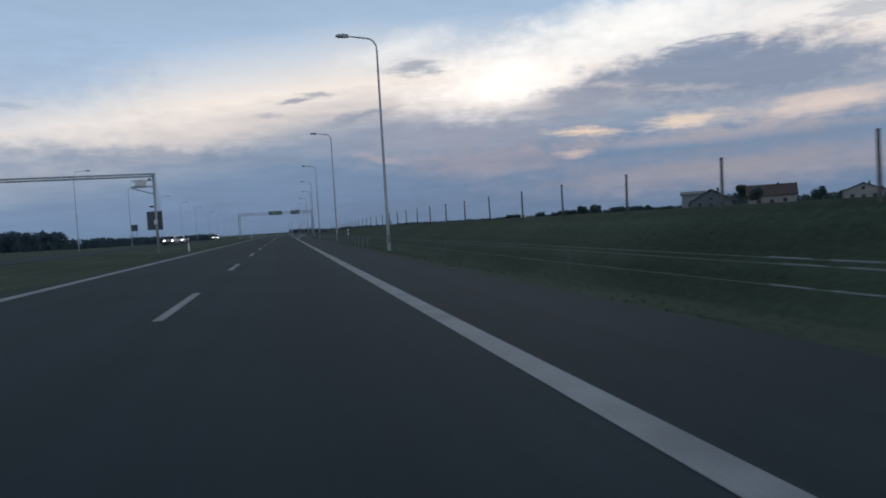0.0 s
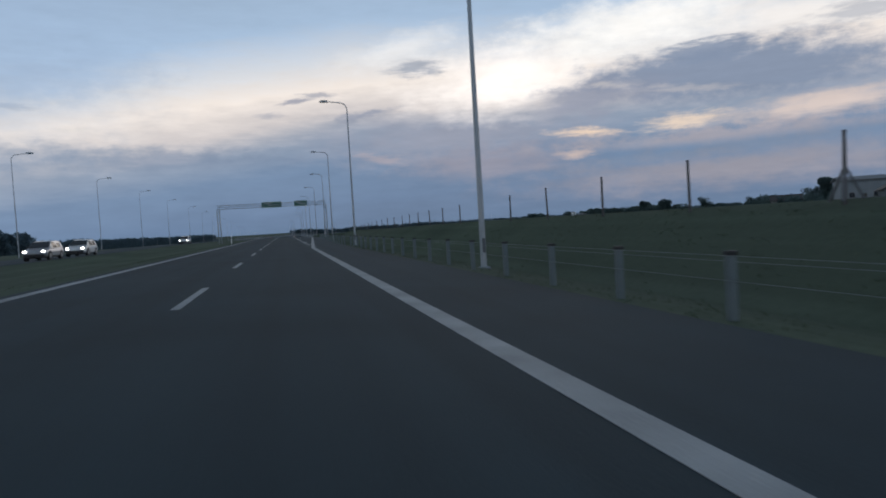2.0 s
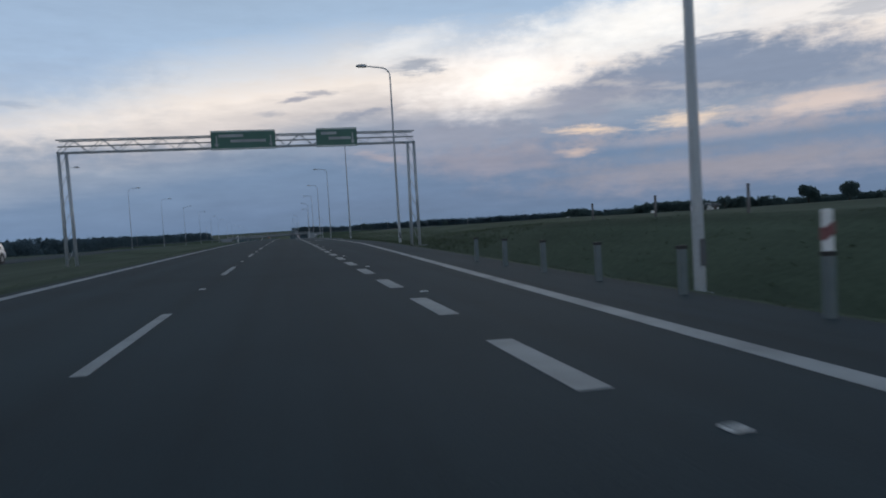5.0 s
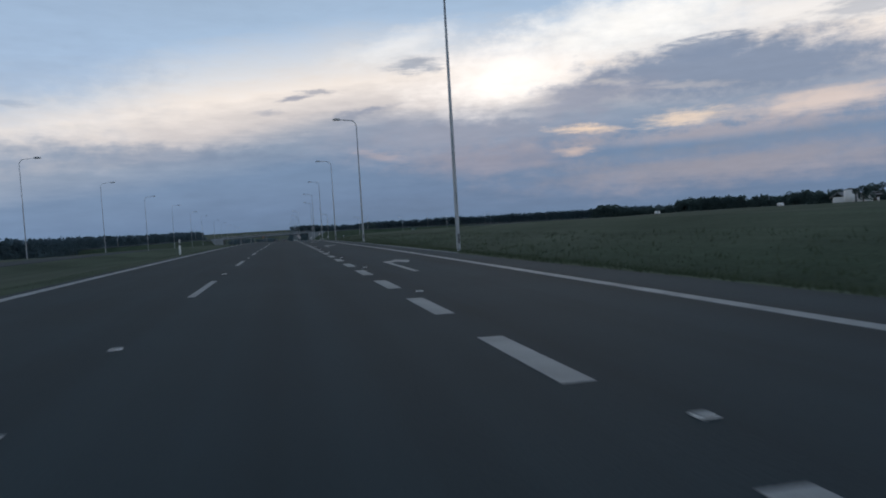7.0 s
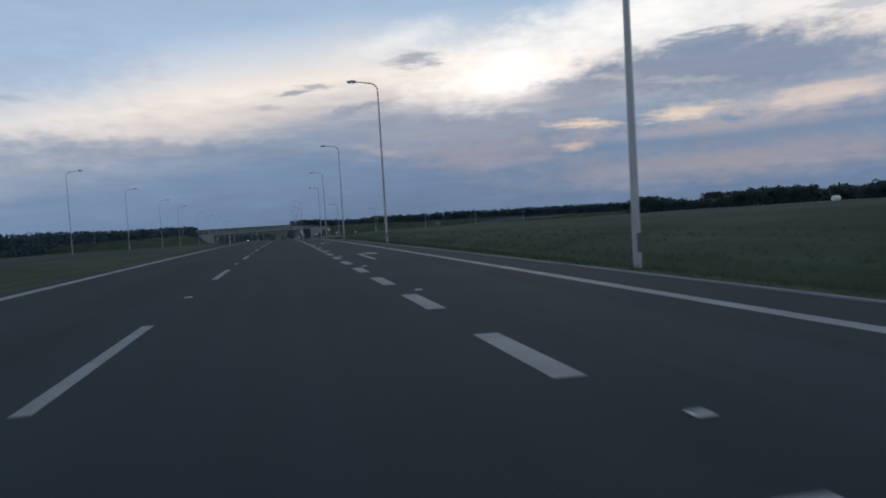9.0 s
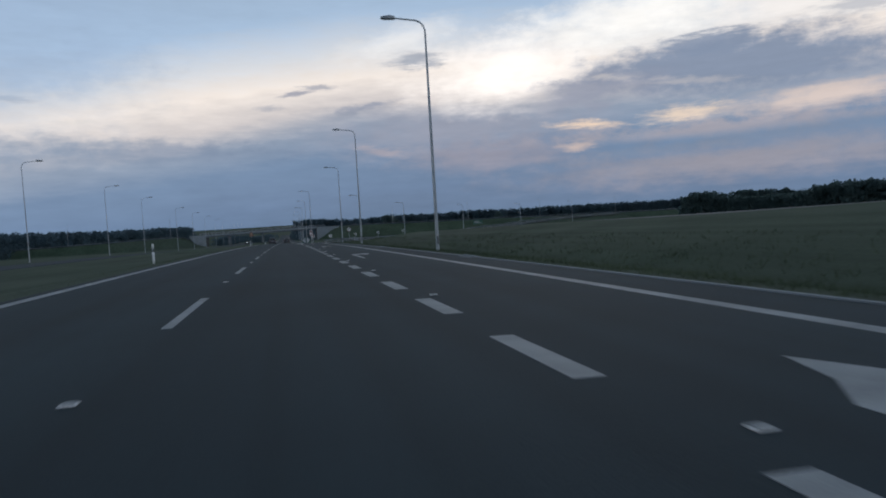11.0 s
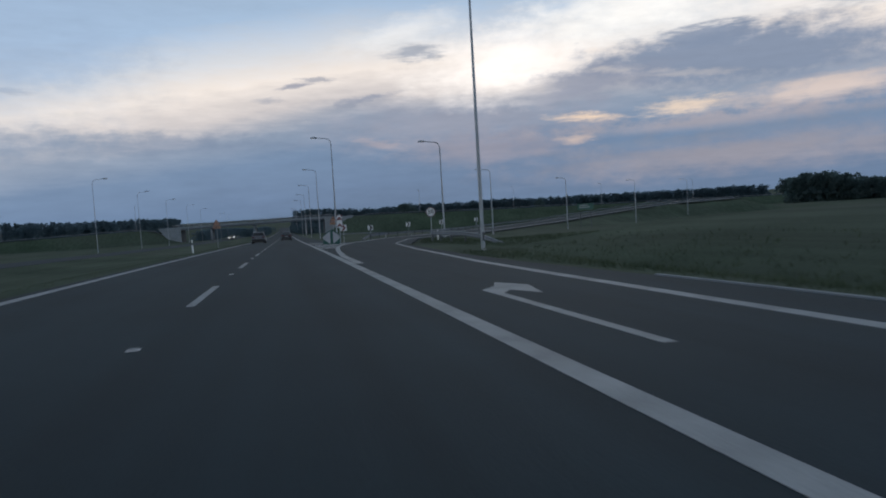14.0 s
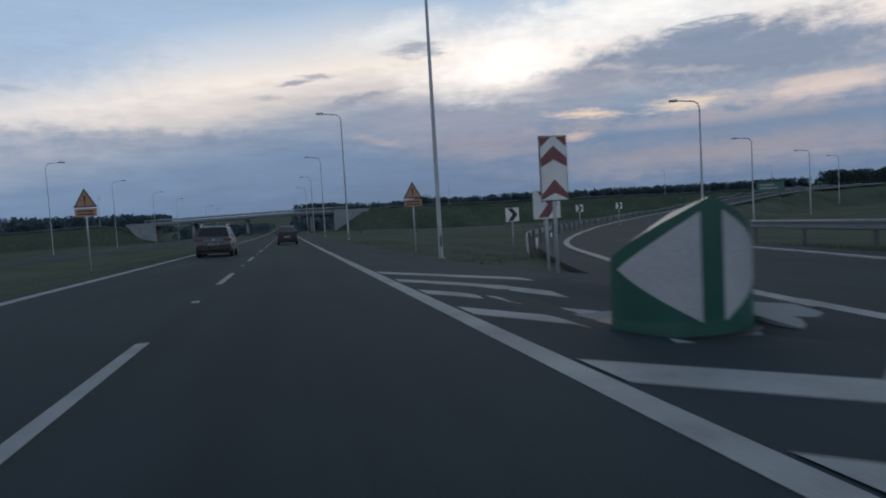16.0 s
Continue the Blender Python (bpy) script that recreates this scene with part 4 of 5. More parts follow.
pole = thing("fence_pole", pole_foot(0), "grey weathered fence pole along the top of the bank", "fence pole", "poles on the bank")
part("pole", tube([(0, 0, -0.7), (0, 0, 0.6), (0, 0, 1.3)], [0.043, 0.04, 0.037], 8), material("weathered_wood", (0.135, 0.13, 0.13), 0.9, 0.2, 2, 30, 0.2), pole, smooth=True)
part("cap", tube([(0, 0, 1.3), (0, 0, 1.33)], [0.043, 0.037], 8), BLACK, pole)
for k in list(range(-4, 0)) + list(range(1, 34)):
    x, s, z = pole_foot(k)
    one = copy_thing(pole, pose(x, s, z, ((k * 29 % 5) - 2) * 0.5, ((k * 17 % 5) - 2) * 0.5, 0))
    if k == 12:
        for dx, dy in ((-0.3, -0.25), (0.3, -0.2), (0.0, 0.4)):
            part("brace", tube([(dx, dy, -0.1), (0, 0, 0.62)], [0.03, 0.025], 6), ZINC_DARK, one, "slanting brace")


# ---- signs at the exit ----
# sign red with dusk haze and backlight greyed into its colour
DULL_RED = material("hazed_red_sheet", (0.15, 0.10, 0.105), 0.5, 0.12, 5, 50, 0.03)
def sign_post(ob, high, r=0.035, dy=0.04):
    part("post", tube([(0, dy, -0.3), (0, dy, high)], [r, r], 10), ZINC, ob, smooth=True)


gz = land(12.8, 454.2)
limit = thing("speed_sign", (12.8, 454.2, gz), "round white speed limit sign with red ring on a steel post", "road sign")
sign_post(limit, -1.2 - gz)
cz = -1.44 - gz
face = part("disc", plate(ring_outline(0.46, 40, 0, cz), -0.012, 0.0), WHITE, limit)
part("back_plate", plate(ring_outline(0.465, 40, 0, cz), 0.0, 0.012), SIGN_BACK, limit)
bm = bmesh.new()
for k in range(40):
    a, b = 2 * math.pi * k / 40, 2 * math.pi * (k + 1) / 40
    put_plate(bm, [(r * math.cos(t), cz + r * math.sin(t)) for r, t in ((0.375, a), (0.46, a), (0.46, b), (0.375, b))], -0.017, -0.012)
part("red_ring", bm, DULL_RED, face, "dull red border ring")
lettering("50", 0.52, BLACK, "numerals", face, pose(0, -0.017, cz, 90, 0, 0))

gz = land(5.22, 463)
board = thing("chevron_marker", (5.22, 463.0, gz), "upright board with red and white upward chevrons on a post", "road sign")
sign_post(board, -1.25 - gz, 0.04)
lo, hi = -2.5 - gz, -1.2 - gz
face = part("panel", box(-0.29, 0.29, -0.02, 0.0, lo, hi, bevel=0.01), WHITE, board)
part("back_plate", box(-0.3, 0.3, 0.0, 0.015, lo - 0.01, hi + 0.01), SIGN_BACK, board)
for k, (a, b) in enumerate(((0.02, 0.27), (0.52, 0.79))):
    za, zb = lo + a * (hi - lo), lo + b * (hi - lo)
    part("red_chevron", plate([(-0.28, za), (-0.28, za + 0.18 if k else za + 0.1), (0, zb + 0.08), (0.28, za + 0.18 if k else za + 0.1), (0.28, za), (0, zb - 0.2)], -0.026, -0.02), RED, face, "red chevron")
part("red_corner", plate([(-0.28, hi - 0.02), (-0.05, hi - 0.02), (-0.28, hi - 0.22)], -0.026, -0.02), RED, face)
part("red_corner", plate([(0.28, hi - 0.02), (0.28, hi - 0.22), (0.05, hi - 0.02)], -0.026, -0.02), RED, face)


def curve_board(at, turn, zc, ink=BLACK, words="square white board with a black chevron beside the ramp"):
    ob = thing("curve_board", at, words, "road sign", "chevron boards on the ramp", turn)
    h = zc - at[2]
    part("post", tube([(0, 0.05, -0.3), (0, 0.05, h + 0.3)], [0.035, 0.035], 8), ZINC, ob, smooth=True)
    face = part("panel", box(-0.33, 0.33, -0.015, 0.0, h - 0.33, h + 0.33, bevel=0.012), WHITE, ob)
    part("black_chevron", plate([(-0.22, h + 0.3), (0.02, h + 0.3), (0.26, h), (0.02, h - 0.3), (-0.22, h - 0.3), (0.02, h)], -0.022, -0.015), ink, face, "dark chevron")
    return ob


for x, s, z, turn in ((10.55, 481.0, -3.1, -5), (18.3, 496.3, -3.3, -12), (26.0, 506.8, -3.45, -20), (35.0, 516.3, -3.6, -28)):
    curve_board((x, s, land(x, s)), turn, z)
curve_board((5.72, 464.7, land(5.72, 464.7)), 0, -2.58, RED, "white board with a dull red chevron behind the gore marker")




def warning_sign(x, s, top):
    g = land(x, s)
    ob = thing("warning_sign", (x, s, g), "yellow triangular warning sign with exclamation mark above a yellow plate", "road sign", "yellow warning signs")
    h = top - g
    sign_post(ob, h - 0.05)
    tri = [(0.0, h), (-0.47, h - 0.82), (0.47, h - 0.82)]
    face = part("triangle", plate([(x0, z) for x0, z in tri], -0.015, 0.0), DULL_RED, ob, "dull red rim of the triangle")
    c = h - 0.55
    part("yellow_field", plate([(x0 * 0.76, c + (z - c) * 0.74) for x0, z in tri], -0.021, -0.015), YELLOW, face)
    part("mark", plate([(-0.045, c + 0.22), (0.045, c + 0.22), (0.025, c - 0.06), (-0.025, c - 0.06)], -0.026, -0.021), BLACK, face)
    part("dot", plate(ring_outline(0.035, 12, 0, c - 0.14), -0.026, -0.021), BLACK, face)
    plate2 = part("text_plate", box(-0.43, 0.43, -0.015, 0.0, h - 1.2, h - 0.86, bevel=0.01), YELLOW, ob, "yellow plate with unreadable lettering")
    for dz in (0.95, 1.08):
        part("text_bar", plate([(-0.33, h - dz), (0.33, h - dz), (0.33, h - dz - 0.05), (-0.33, h - dz - 0.05)], -0.02, -0.015), BLACK, plate2)
    part("back_plate", plate([(x0 * 1.01, z) for x0, z in tri], 0.0, 0.01), SIGN_BACK, ob)


warning_sign(5.95, 482.2, -1.22)
warning_sign(-8.35, 481.5, -0.83)

bg = land(62, 526)
guide = thing("direction_sign", (62, 526, bg), "large green direction board on legs beside the ramp", "road sign", turn=-35)
part("panel", box(-1.65, 1.65, -0.03, 0.03, -3.15 - bg, -1.9 - bg, bevel=0.02), SIGN_GREEN, guide)
for x0, x1, z in ((-1.3, 0.5, -2.4 - bg), (-1.3, 0.9, -2.8 - bg)):
    part("text_bar", plate([(x0, z), (x1, z), (x1, z + 0.22), (x0, z + 0.22)], -0.036, -0.03), PAINT, guide)
for x in (-1.1, 1.1):
    part("leg", tube([(x, 0.08, -0.4), (x, 0.08, -2.0 - bg)], [0.06, 0.06], 8), ZINC_DARK, guide)

SHEET = material("white_reflective_sheet", (0.38, 0.40, 0.44), 0.3, 0.12, 1.5, 30, 0.06, second=(0.47, 0.48, 0.51), coat=0.3)
# impact drum at the nose of the gore
cg = surface(3.9, 456.3) - 0.02
drum = thing("gore_drum", (3.88, 456.6, cg), "green moulded gore marker with two white arrowheads on a concrete pad", "gore marker")
part("pad", flat_shape([(-1.0, -0.85), (1.1, -0.9), (1.45, 0.3), (1.1, 1.3), (-0.9, 1.3)], -0.1, 0.035), CONCRETE, drum, "pale concrete pad")


part("pad_apron", flat_shape([(0.66, -1.0), (1.42, -0.45), (1.57, 0.15), (1.32, 0.5), (0.85, 1.0), (0.8, 0.0)], 0.02, 0.114), CONCRETE, drum, "pale concrete apron beside the pad")


def drum_top(a):
    return 1.42 - 0.60 * abs(a) / (math.pi / 2)


bm = bmesh.new()
R, N = 0.78, 28
lower, mid_ring, upper = [], [], []
angles = [-math.pi / 2 + math.pi * k / N for k in range(N + 1)]
for a in angles:
    x, y = R * math.sin(a), -0.78 * R * math.cos(a)
    lower.append(bm.verts.new((x * 1.03, y * 1.03, 0.03)))
    mid_ring.append(bm.verts.new((x * 1.01, y * 1.01, 0.2)))
    upper.append(bm.verts.new((x, y, drum_top(a))))
backs = [[bm.verts.new((x, 0.3, z)) for z in (0.03, 0.2, 0.78)] for x in (R * 0.8, -R * 0.8)]
for ring0, ring1 in ((lower, mid_ring), (mid_ring, upper)):
    for k in range(N):
        bm.faces.new((ring0[k], ring0[k + 1], ring1[k + 1], ring1[k]))
for i in (0, 1):
    r0, r1 = (lower, mid_ring) if i == 0 else (mid_ring, upper)
    bm.faces.new((r0[N], backs[0][i], backs[0][i + 1], r1[N]))
    bm.faces.new((backs[1][i], r0[0], r1[0], backs[1][i + 1]))
    bm.faces.new((backs[0][i], backs[1][i], backs[1][i + 1], backs[0][i + 1]))
crown = bm.verts.new((0, 0.1, 1.25))
loop = upper + [backs[0][2], backs[1][2]]
for k in range(len(loop)):
    bm.faces.new((loop[k], loop[(k + 1) % len(loop)], crown))
bmesh.ops.recalc_face_normals(bm, faces=bm.faces)
shell = part("shell", bm, GREEN, drum, smooth=False)
for side in (-1, 1):
    bm = bmesh.new()
    rows = []
    for i in range(11):
        t = i / 10
        a = side * (math.radians(9) + t * math.radians(68))
        zc = 0.72
        hh = 0.54 * (1 - t) + 0.004
        x, y = (R + 0.012) * math.sin(a), -0.78 * (R + 0.012) * math.cos(a) - 0.004
        zt = min(zc + hh * 1.02, drum_top(a) - 0.05)
        rows.append([bm.verts.new((x, y, zc - hh)), bm.verts.new((x, y, zt))])
    for r0, r1 in zip(rows, rows[1:]):
        bm.faces.new((r0[0], r1[0], r1[1], r0[1]))
    bmesh.ops.recalc_face_normals(bm, faces=bm.faces)
    bmesh.ops.solidify(bm, geom=bm.faces[:], thickness=0.006)
    part("arrowhead", bm, SHEET, shell, "white reflective arrowhead")
part("base_skirt", tube([(0, 0.1, 0.0), (0, 0.1, 0.05)], [0.9, 0.88], 28), BLACK, drum)


# ---- vehicles ----
def loft(sections, close=True):
    """Sections are lists of equally many points, end caps filled."""
    bm = bmesh.new()
    rows = [[bm.verts.new(p) for p in sec] for sec in sections]
    n = len(rows[0])
    for a, b in zip(rows, rows[1:]):
        for i in range(n):
            bm.faces.new((a[i], a[(i + 1) % n], b[(i + 1) % n], b[i]))
    bm.faces.new(rows[0])
    bm.faces.new(rows[-1][::-1])
    bmesh.ops.recalc_face_normals(bm, faces=bm.faces)
    return bm


TYRE = material("tyre_rubber", (0.018, 0.018, 0.019), 0.9, 0.2, 6, 60, 0.2)
RIM = material("alloy_rim", (0.30, 0.31, 0.32), 0.35, 0.1, 6, 60, 0.02, metal=0.8)
CAR_GLASS = material("tinted_car_glass", (0.012, 0.014, 0.017), 0.08, 0.1, 3, 30, 0.0, coat=0.4)
TAIL = material("red_tail_lamp", (0.10, 0.012, 0.014), 0.15, 0.15, 8, 50, 0.0, coat=0.5)
CHROME = material("bright_trim", (0.62, 0.63, 0.64), 0.22, 0.06, 5, 40, 0.0, metal=0.9)
HEAD_LIT = lamp_material("lit_headlamp", (1.0, 0.97, 0.92), 9.0)
BEIGE_METAL = material("silver_beige_car_paint", (0.13, 0.14, 0.155), 0.45, 0.06, 1.5, 200, 0.0, metal=0.3, coat=0.2)
DARK_METAL = material("black_car_paint", (0.013, 0.016, 0.021), 0.45, 0.1, 1.5, 200, 0.0, coat=0.2)
SILVER = material("silver_car_paint", (0.34, 0.35, 0.37), 0.32, 0.06, 1.5, 200, 0.0, metal=0.5, coat=0.6)
WHITE_CAR = material("white_car_paint", (0.62, 0.63, 0.64), 0.35, 0.05, 1.5, 200, 0.0, coat=0.6)


def car(name, at, turn, L, W, H, paint, label, rails=False, lit=False, tailgate=0.35):
    """A hatchback with its rear at y = 0 and its nose at y = L."""
    ob = thing(name, at, label, "car", turn=turn)
    w, belt = W / 2, H * 0.60

    def sec(y, hw, z0, z1, tuck=0.9):
        return [(-hw * tuck, y, z0), (-hw, y, z0 + 0.12), (-hw, y, z0 + (z1 - z0) * 0.62), (-hw * 0.955, y, z1 - 0.05), (-hw * 0.86, y, z1), (hw * 0.86, y, z1), (hw * 0.955, y, z1 - 0.05), (hw, y, z0 + (z1 - z0) * 0.62), (hw, y, z0 + 0.12), (hw * tuck, y, z0)]

    hood = H * 0.60
    part("body", loft([sec(0.0, w * 0.88, 0.42, belt - 0.08), sec(0.06, w * 0.96, 0.34, belt - 0.03), sec(0.3, w, 0.27, belt), sec(L * 0.3, w, 0.24, belt + 0.01), sec(L * 0.62, w, 0.24, belt - 0.02),
                       sec(L * 0.76, w, 0.24, hood - 0.02), sec(L * 0.92, w * 0.96, 0.26, hood - 0.12), sec(L - 0.06, w * 0.86, 0.3, hood - 0.24), sec(L, w * 0.75, 0.36, hood - 0.34)]), paint, ob)

    def roof_sec(y, hb, ht, zb, zt):
        return [(-hb, y, zb), (-hb * 0.4 - ht * 0.6, y, zb + (zt - zb) * 0.55), (-ht, y, zt - 0.05), (-ht * 0.88, y, zt), (0, y, zt + 0.02), (ht * 0.88, y, zt), (ht, y, zt - 0.05), (hb * 0.4 + ht * 0.6, y, zb + (zt - zb) * 0.55), (hb, y, zb)]

    wb, wt = w * 0.95, w * 0.74
    top = H - 0.04
    cabin = part("cabin", loft([roof_sec(0.1, wb * 0.95, wb * 0.93, belt - 0.06, belt + 0.04), roof_sec(tailgate * 0.55, wb * 0.96, wt * 1.08, belt - 0.04, belt + (top - belt) * 0.62), roof_sec(tailgate, wb * 0.97, wt, belt - 0.03, top - 0.06),
                                roof_sec(tailgate + 0.35, wb, wt, belt - 0.03, top), roof_sec(L * 0.42, wb, wt, belt - 0.03, top + 0.01), roof_sec(L * 0.56, wb, wt * 0.97, belt - 0.03, top - 0.05), roof_sec(L * 0.66, wb, wt * 1.1, belt - 0.04, belt + (top - belt) * 0.5), roof_sec(L * 0.755, wb * 0.97, wb * 0.9, belt - 0.06, belt + 0.02)]), paint, ob)
    # glass
    bm = bmesh.new()
    y0, y1 = 0.085, tailgate + 0.0
    bm.faces.new([bm.verts.new(p) for p in ((-wb * 0.86, y0, belt + 0.07), (wb * 0.86, y0, belt + 0.07), (wt * 0.93, y1 - 0.09, top - 0.10), (-wt * 0.93, y1 - 0.09, top - 0.10))])
    bmesh.ops.translate(bm, vec=(0, -0.02, 0.012), verts=bm.verts)
    bmesh.ops.solidify(bm, geom=bm.faces[:], thickness=-0.02)
    part("rear_window", bm, CAR_GLASS, ob, "dark tinted rear window")
    bm = bmesh.new()
    bm.faces.new([bm.verts.new(p) for p in ((-wt * 0.93, L * 0.57, top - 0.08), (wt * 0.93, L * 0.57, top - 0.08), (wb * 0.86, L * 0.75, belt + 0.06), (-wb * 0.86, L * 0.75, belt + 0.06))])
    bmesh.ops.translate(bm, vec=(0, 0.03, 0.03), verts=bm.verts)
    bmesh.ops.solidify(bm, geom=bm.faces[:], thickness=0.02)
    part("windscreen", bm, CAR_GLASS, ob)
    for sgn in (-1, 1):
        for a, b in ((tailgate + 0.3, L * 0.36), (L * 0.38, L * 0.60)):
            bm = bmesh.new()
            bm.faces.new([bm.verts.new(p) for p in ((sgn * (wb + 0.004), a, belt + 0.03), (sgn * (wb + 0.004), b, belt + 0.03), (sgn * (wt + 0.022), b - 0.12, top - 0.12), (sgn * (wt + 0.022), a + 0.05, top - 0.12))])
            bmesh.ops.solidify(bm, geom=bm.faces[:], thickness=0.015)
            part("side_window", bm, CAR_GLASS, ob)
        mirror = bmesh.new()
        put_box(mirror, -0.09, 0.09, -0.06, 0.06, -0.065, 0.065, 0.03)
        bmesh.ops.translate(mirror, vec=(sgn * (w + 0.1), L * 0.62, belt + 0.08), verts=mirror.verts)
        part("wing_mirror", mirror, BLACK, ob)
        lampbm = bmesh.new()
        put_box(lampbm, w * 0.5, w * 0.97, -0.012, 0.28, belt - 0.2, belt - 0.03, 0.03)
        if sgn < 0:
            bmesh.ops.scale(lampbm, vec=(-1, 1, 1), verts=lampbm.verts)
            bmesh.ops.reverse_faces(lampbm, faces=lampbm.faces)
        part("tail_lamp", lampbm, TAIL, ob, "dark red tail lamp")
        headbm = bmesh.new()
        put_box(headbm, w * 0.58, w * 0.84, L - 0.22, L - 0.0, 0.64, 0.75, 0.03)
        if sgn < 0:
            bmesh.ops.scale(headbm, vec=(-1, 1, 1), verts=headbm.verts)
            bmesh.ops.reverse_faces(headbm, faces=headbm.faces)
        part("headlamp", headbm, HEAD_LIT if lit else CHROME, ob, "lit headlamp" if lit else "")
        for y in (L * 0.19, L * 0.80):
            r = 0.32
            tyre = tube([(sgn * (w - 0.21), y, r), (sgn * (w - 0.2), y, r), (sgn * (w - 0.02), y, r), (sgn * (w + 0.005), y, r)], [r * 0.9, r, r, r * 0.92], 20)
            wheel = part("wheel", tyre, TYRE, ob)
            part("rim", tube([(sgn * (w - 0.06), y, r), (sgn * (w + 0.012), y, r)], [r * 0.66, r * 0.62], 14), RIM, wheel)
            part("wheel_arch", tube([(sgn * (w - 0.18), y, r + 0.02), (sgn * (w + 0.003), y, r + 0.02)], [r * 1.2, r * 1.2], 20), BLACK, ob)
        if rails:
            part("roof_rail", tube([(sgn * wt * 0.93, tailgate + 0.25, top - 0.0), (sgn * wt * 0.93, tailgate + 0.4, top + 0.07), (sgn * wt * 0.93, L * 0.5, top + 0.07), (sgn * wt * 0.93, L * 0.54, top - 0.02)], [0.025] * 4, 8), CHROME, ob, "bright roof rail")
    part("bumper", box(-w * 0.93, w * 0.93, -0.05, 0.3, 0.33, 0.6, bevel=0.05), BLACK if rails else paint, ob, "dark lower rear bumper" if rails else "")
    part("front_bumper", box(-w * 0.8, w * 0.8, L - 0.3, L + 0.03, 0.3, 0.55, bevel=0.05), BLACK, ob)
    part("trim_strip", box(-w * 0.55, w * 0.55, -0.02, 0.02, belt - 0.235, belt - 0.2, bevel=0.006), BLACK, ob)
    tag = part("number_plate", box(-0.26, 0.26, -0.035, 0.0, belt - 0.36, belt - 0.24, bevel=0.006), PAINT, ob, "white number plate with plain dark bars")
    for x0, x1 in ((-0.2, -0.04), (0.0, 0.21)):
        part("plate_bar", box(x0, x1, -0.039, -0.035, belt - 0.33, belt - 0.27), SIGN_BACK, tag)
    part("badge", tube([(0, -0.03, belt - 0.1), (0, 0.0, belt - 0.1)], [0.035, 0.035], 10), CHROME, ob)
    part("aerial", tube([(0, tailgate + 0.25, top), (0, tailgate + 0.08, top + 0.22)], [0.012, 0.004], 6), BLACK, ob)
    part("wiper", box(-0.02, 0.45, 0.055, 0.075, belt + 0.075, belt + 0.1), BLACK, ob)
    part("underbody", box(-w * 0.85, w * 0.85, 0.25, L - 0.3, 0.17, 0.4), BLACK, ob)
    return ob


grade = math.degrees(math.atan(-0.025))
silver = car("estate_car", (-3.62, 484.4, surface(-3.62, 484.4)), 0, 4.16, 1.74, 1.56, BEIGE_METAL, "silver-beige crossover car with roof rails on the passing lane", rails=True)
silver.rotation_euler = (radians(grade), math.atan(FALL), 0)
lead = car("compact_car", (-0.05, 508.0, surface(-0.05, 508)), 0, 3.9, 1.68, 1.58, DARK_METAL, "black compact car driving in the near lane", tailgate=0.25)
lead.rotation_euler = (radians(grade), math.atan(FALL), 0)
for x, s, paint, words in ((-18.2, 119.0, SILVER, "silver car with lit headlamps on the opposite carriageway"), (-18.2, 129.0, WHITE_CAR, "white car with lit headlamps on the opposite carriageway"),
                           (-18.3, 195.0, WHITE_CAR, "pale estate car with lit headlamps coming the other way"), (-18.2, 640.0, DARK_METAL, "dark car with lit headlamps far along the opposite carriageway")):
    car("oncoming_car", (x, s, flat_z(s) + 0.105), 180, 4.2, 1.76, 1.5, paint, words, lit=True)


# ---- trees ----
def leaf_cloud(rng, lumps, count, size):
    """Small leaf cards scattered through ellipsoid lumps (x, y, z, rx, ry, rz); arrays of corners."""
    lumps = np.array(lumps)
    pick = rng.integers(0, len(lumps), count)
    d = rng.normal(size=(count, 3))
    d /= np.linalg.norm(d, axis=1)[:, None]
    r = rng.uniform(0.45, 1.0, count) ** 0.6
    c = lumps[pick, :3] + d * r[:, None] * lumps[pick, 3:]
    a = rng.normal(size=(count, 3))
    a /= np.linalg.norm(a, axis=1)[:, None]
    b = np.cross(a, rng.normal(size=(count, 3)))
    b /= np.linalg.norm(b, axis=1)[:, None]
    sz = size * rng.uniform(0.6, 1.3, count)[:, None]
    a, b = a * sz, b * sz * 0.75
    return np.stack([c - a - b * 0.3, c - b, c + a * 0.9 + b * 0.2, c + b * 0.9], 1)


def cards_mesh(name, quads, mat, extra=None):
    n = len(quads)
    verts = quads.reshape(-1, 3).tolist()
    faces = [(4 * i, 4 * i + 1, 4 * i + 2, 4 * i + 3) for i in range(n)]
    me = bpy.data.meshes.new(name)
    me.from_pydata(verts, [], faces)
    me.materials.append(mat)
    return me


def broad_lumps(rng, h, spread_):
    got = [(0, 0, h * 0.62, spread_ * 0.75, spread_ * 0.75, h * 0.32)]
    for _ in range(7):
        a, r = rng.uniform(0, 6.28), spread_ * rng.uniform(0.35, 0.75)
        q = rng.uniform(0.32, 0.55) * spread_
        got.append((r * math.cos(a), r * math.sin(a), h * rng.uniform(0.38, 0.9) - q * 0.3, q, q, q * 0.85))
    return got


def fir_lumps(rng, h, spread_):
    return [(rng.uniform(-0.1, 0.1), rng.uniform(-0.1, 0.1), h * t, spread_ * (1.05 - t) + 0.12, spread_ * (1.05 - t) + 0.12, h * 0.07) for t in (0.15, 0.3, 0.45, 0.6, 0.74, 0.87, 0.97)]


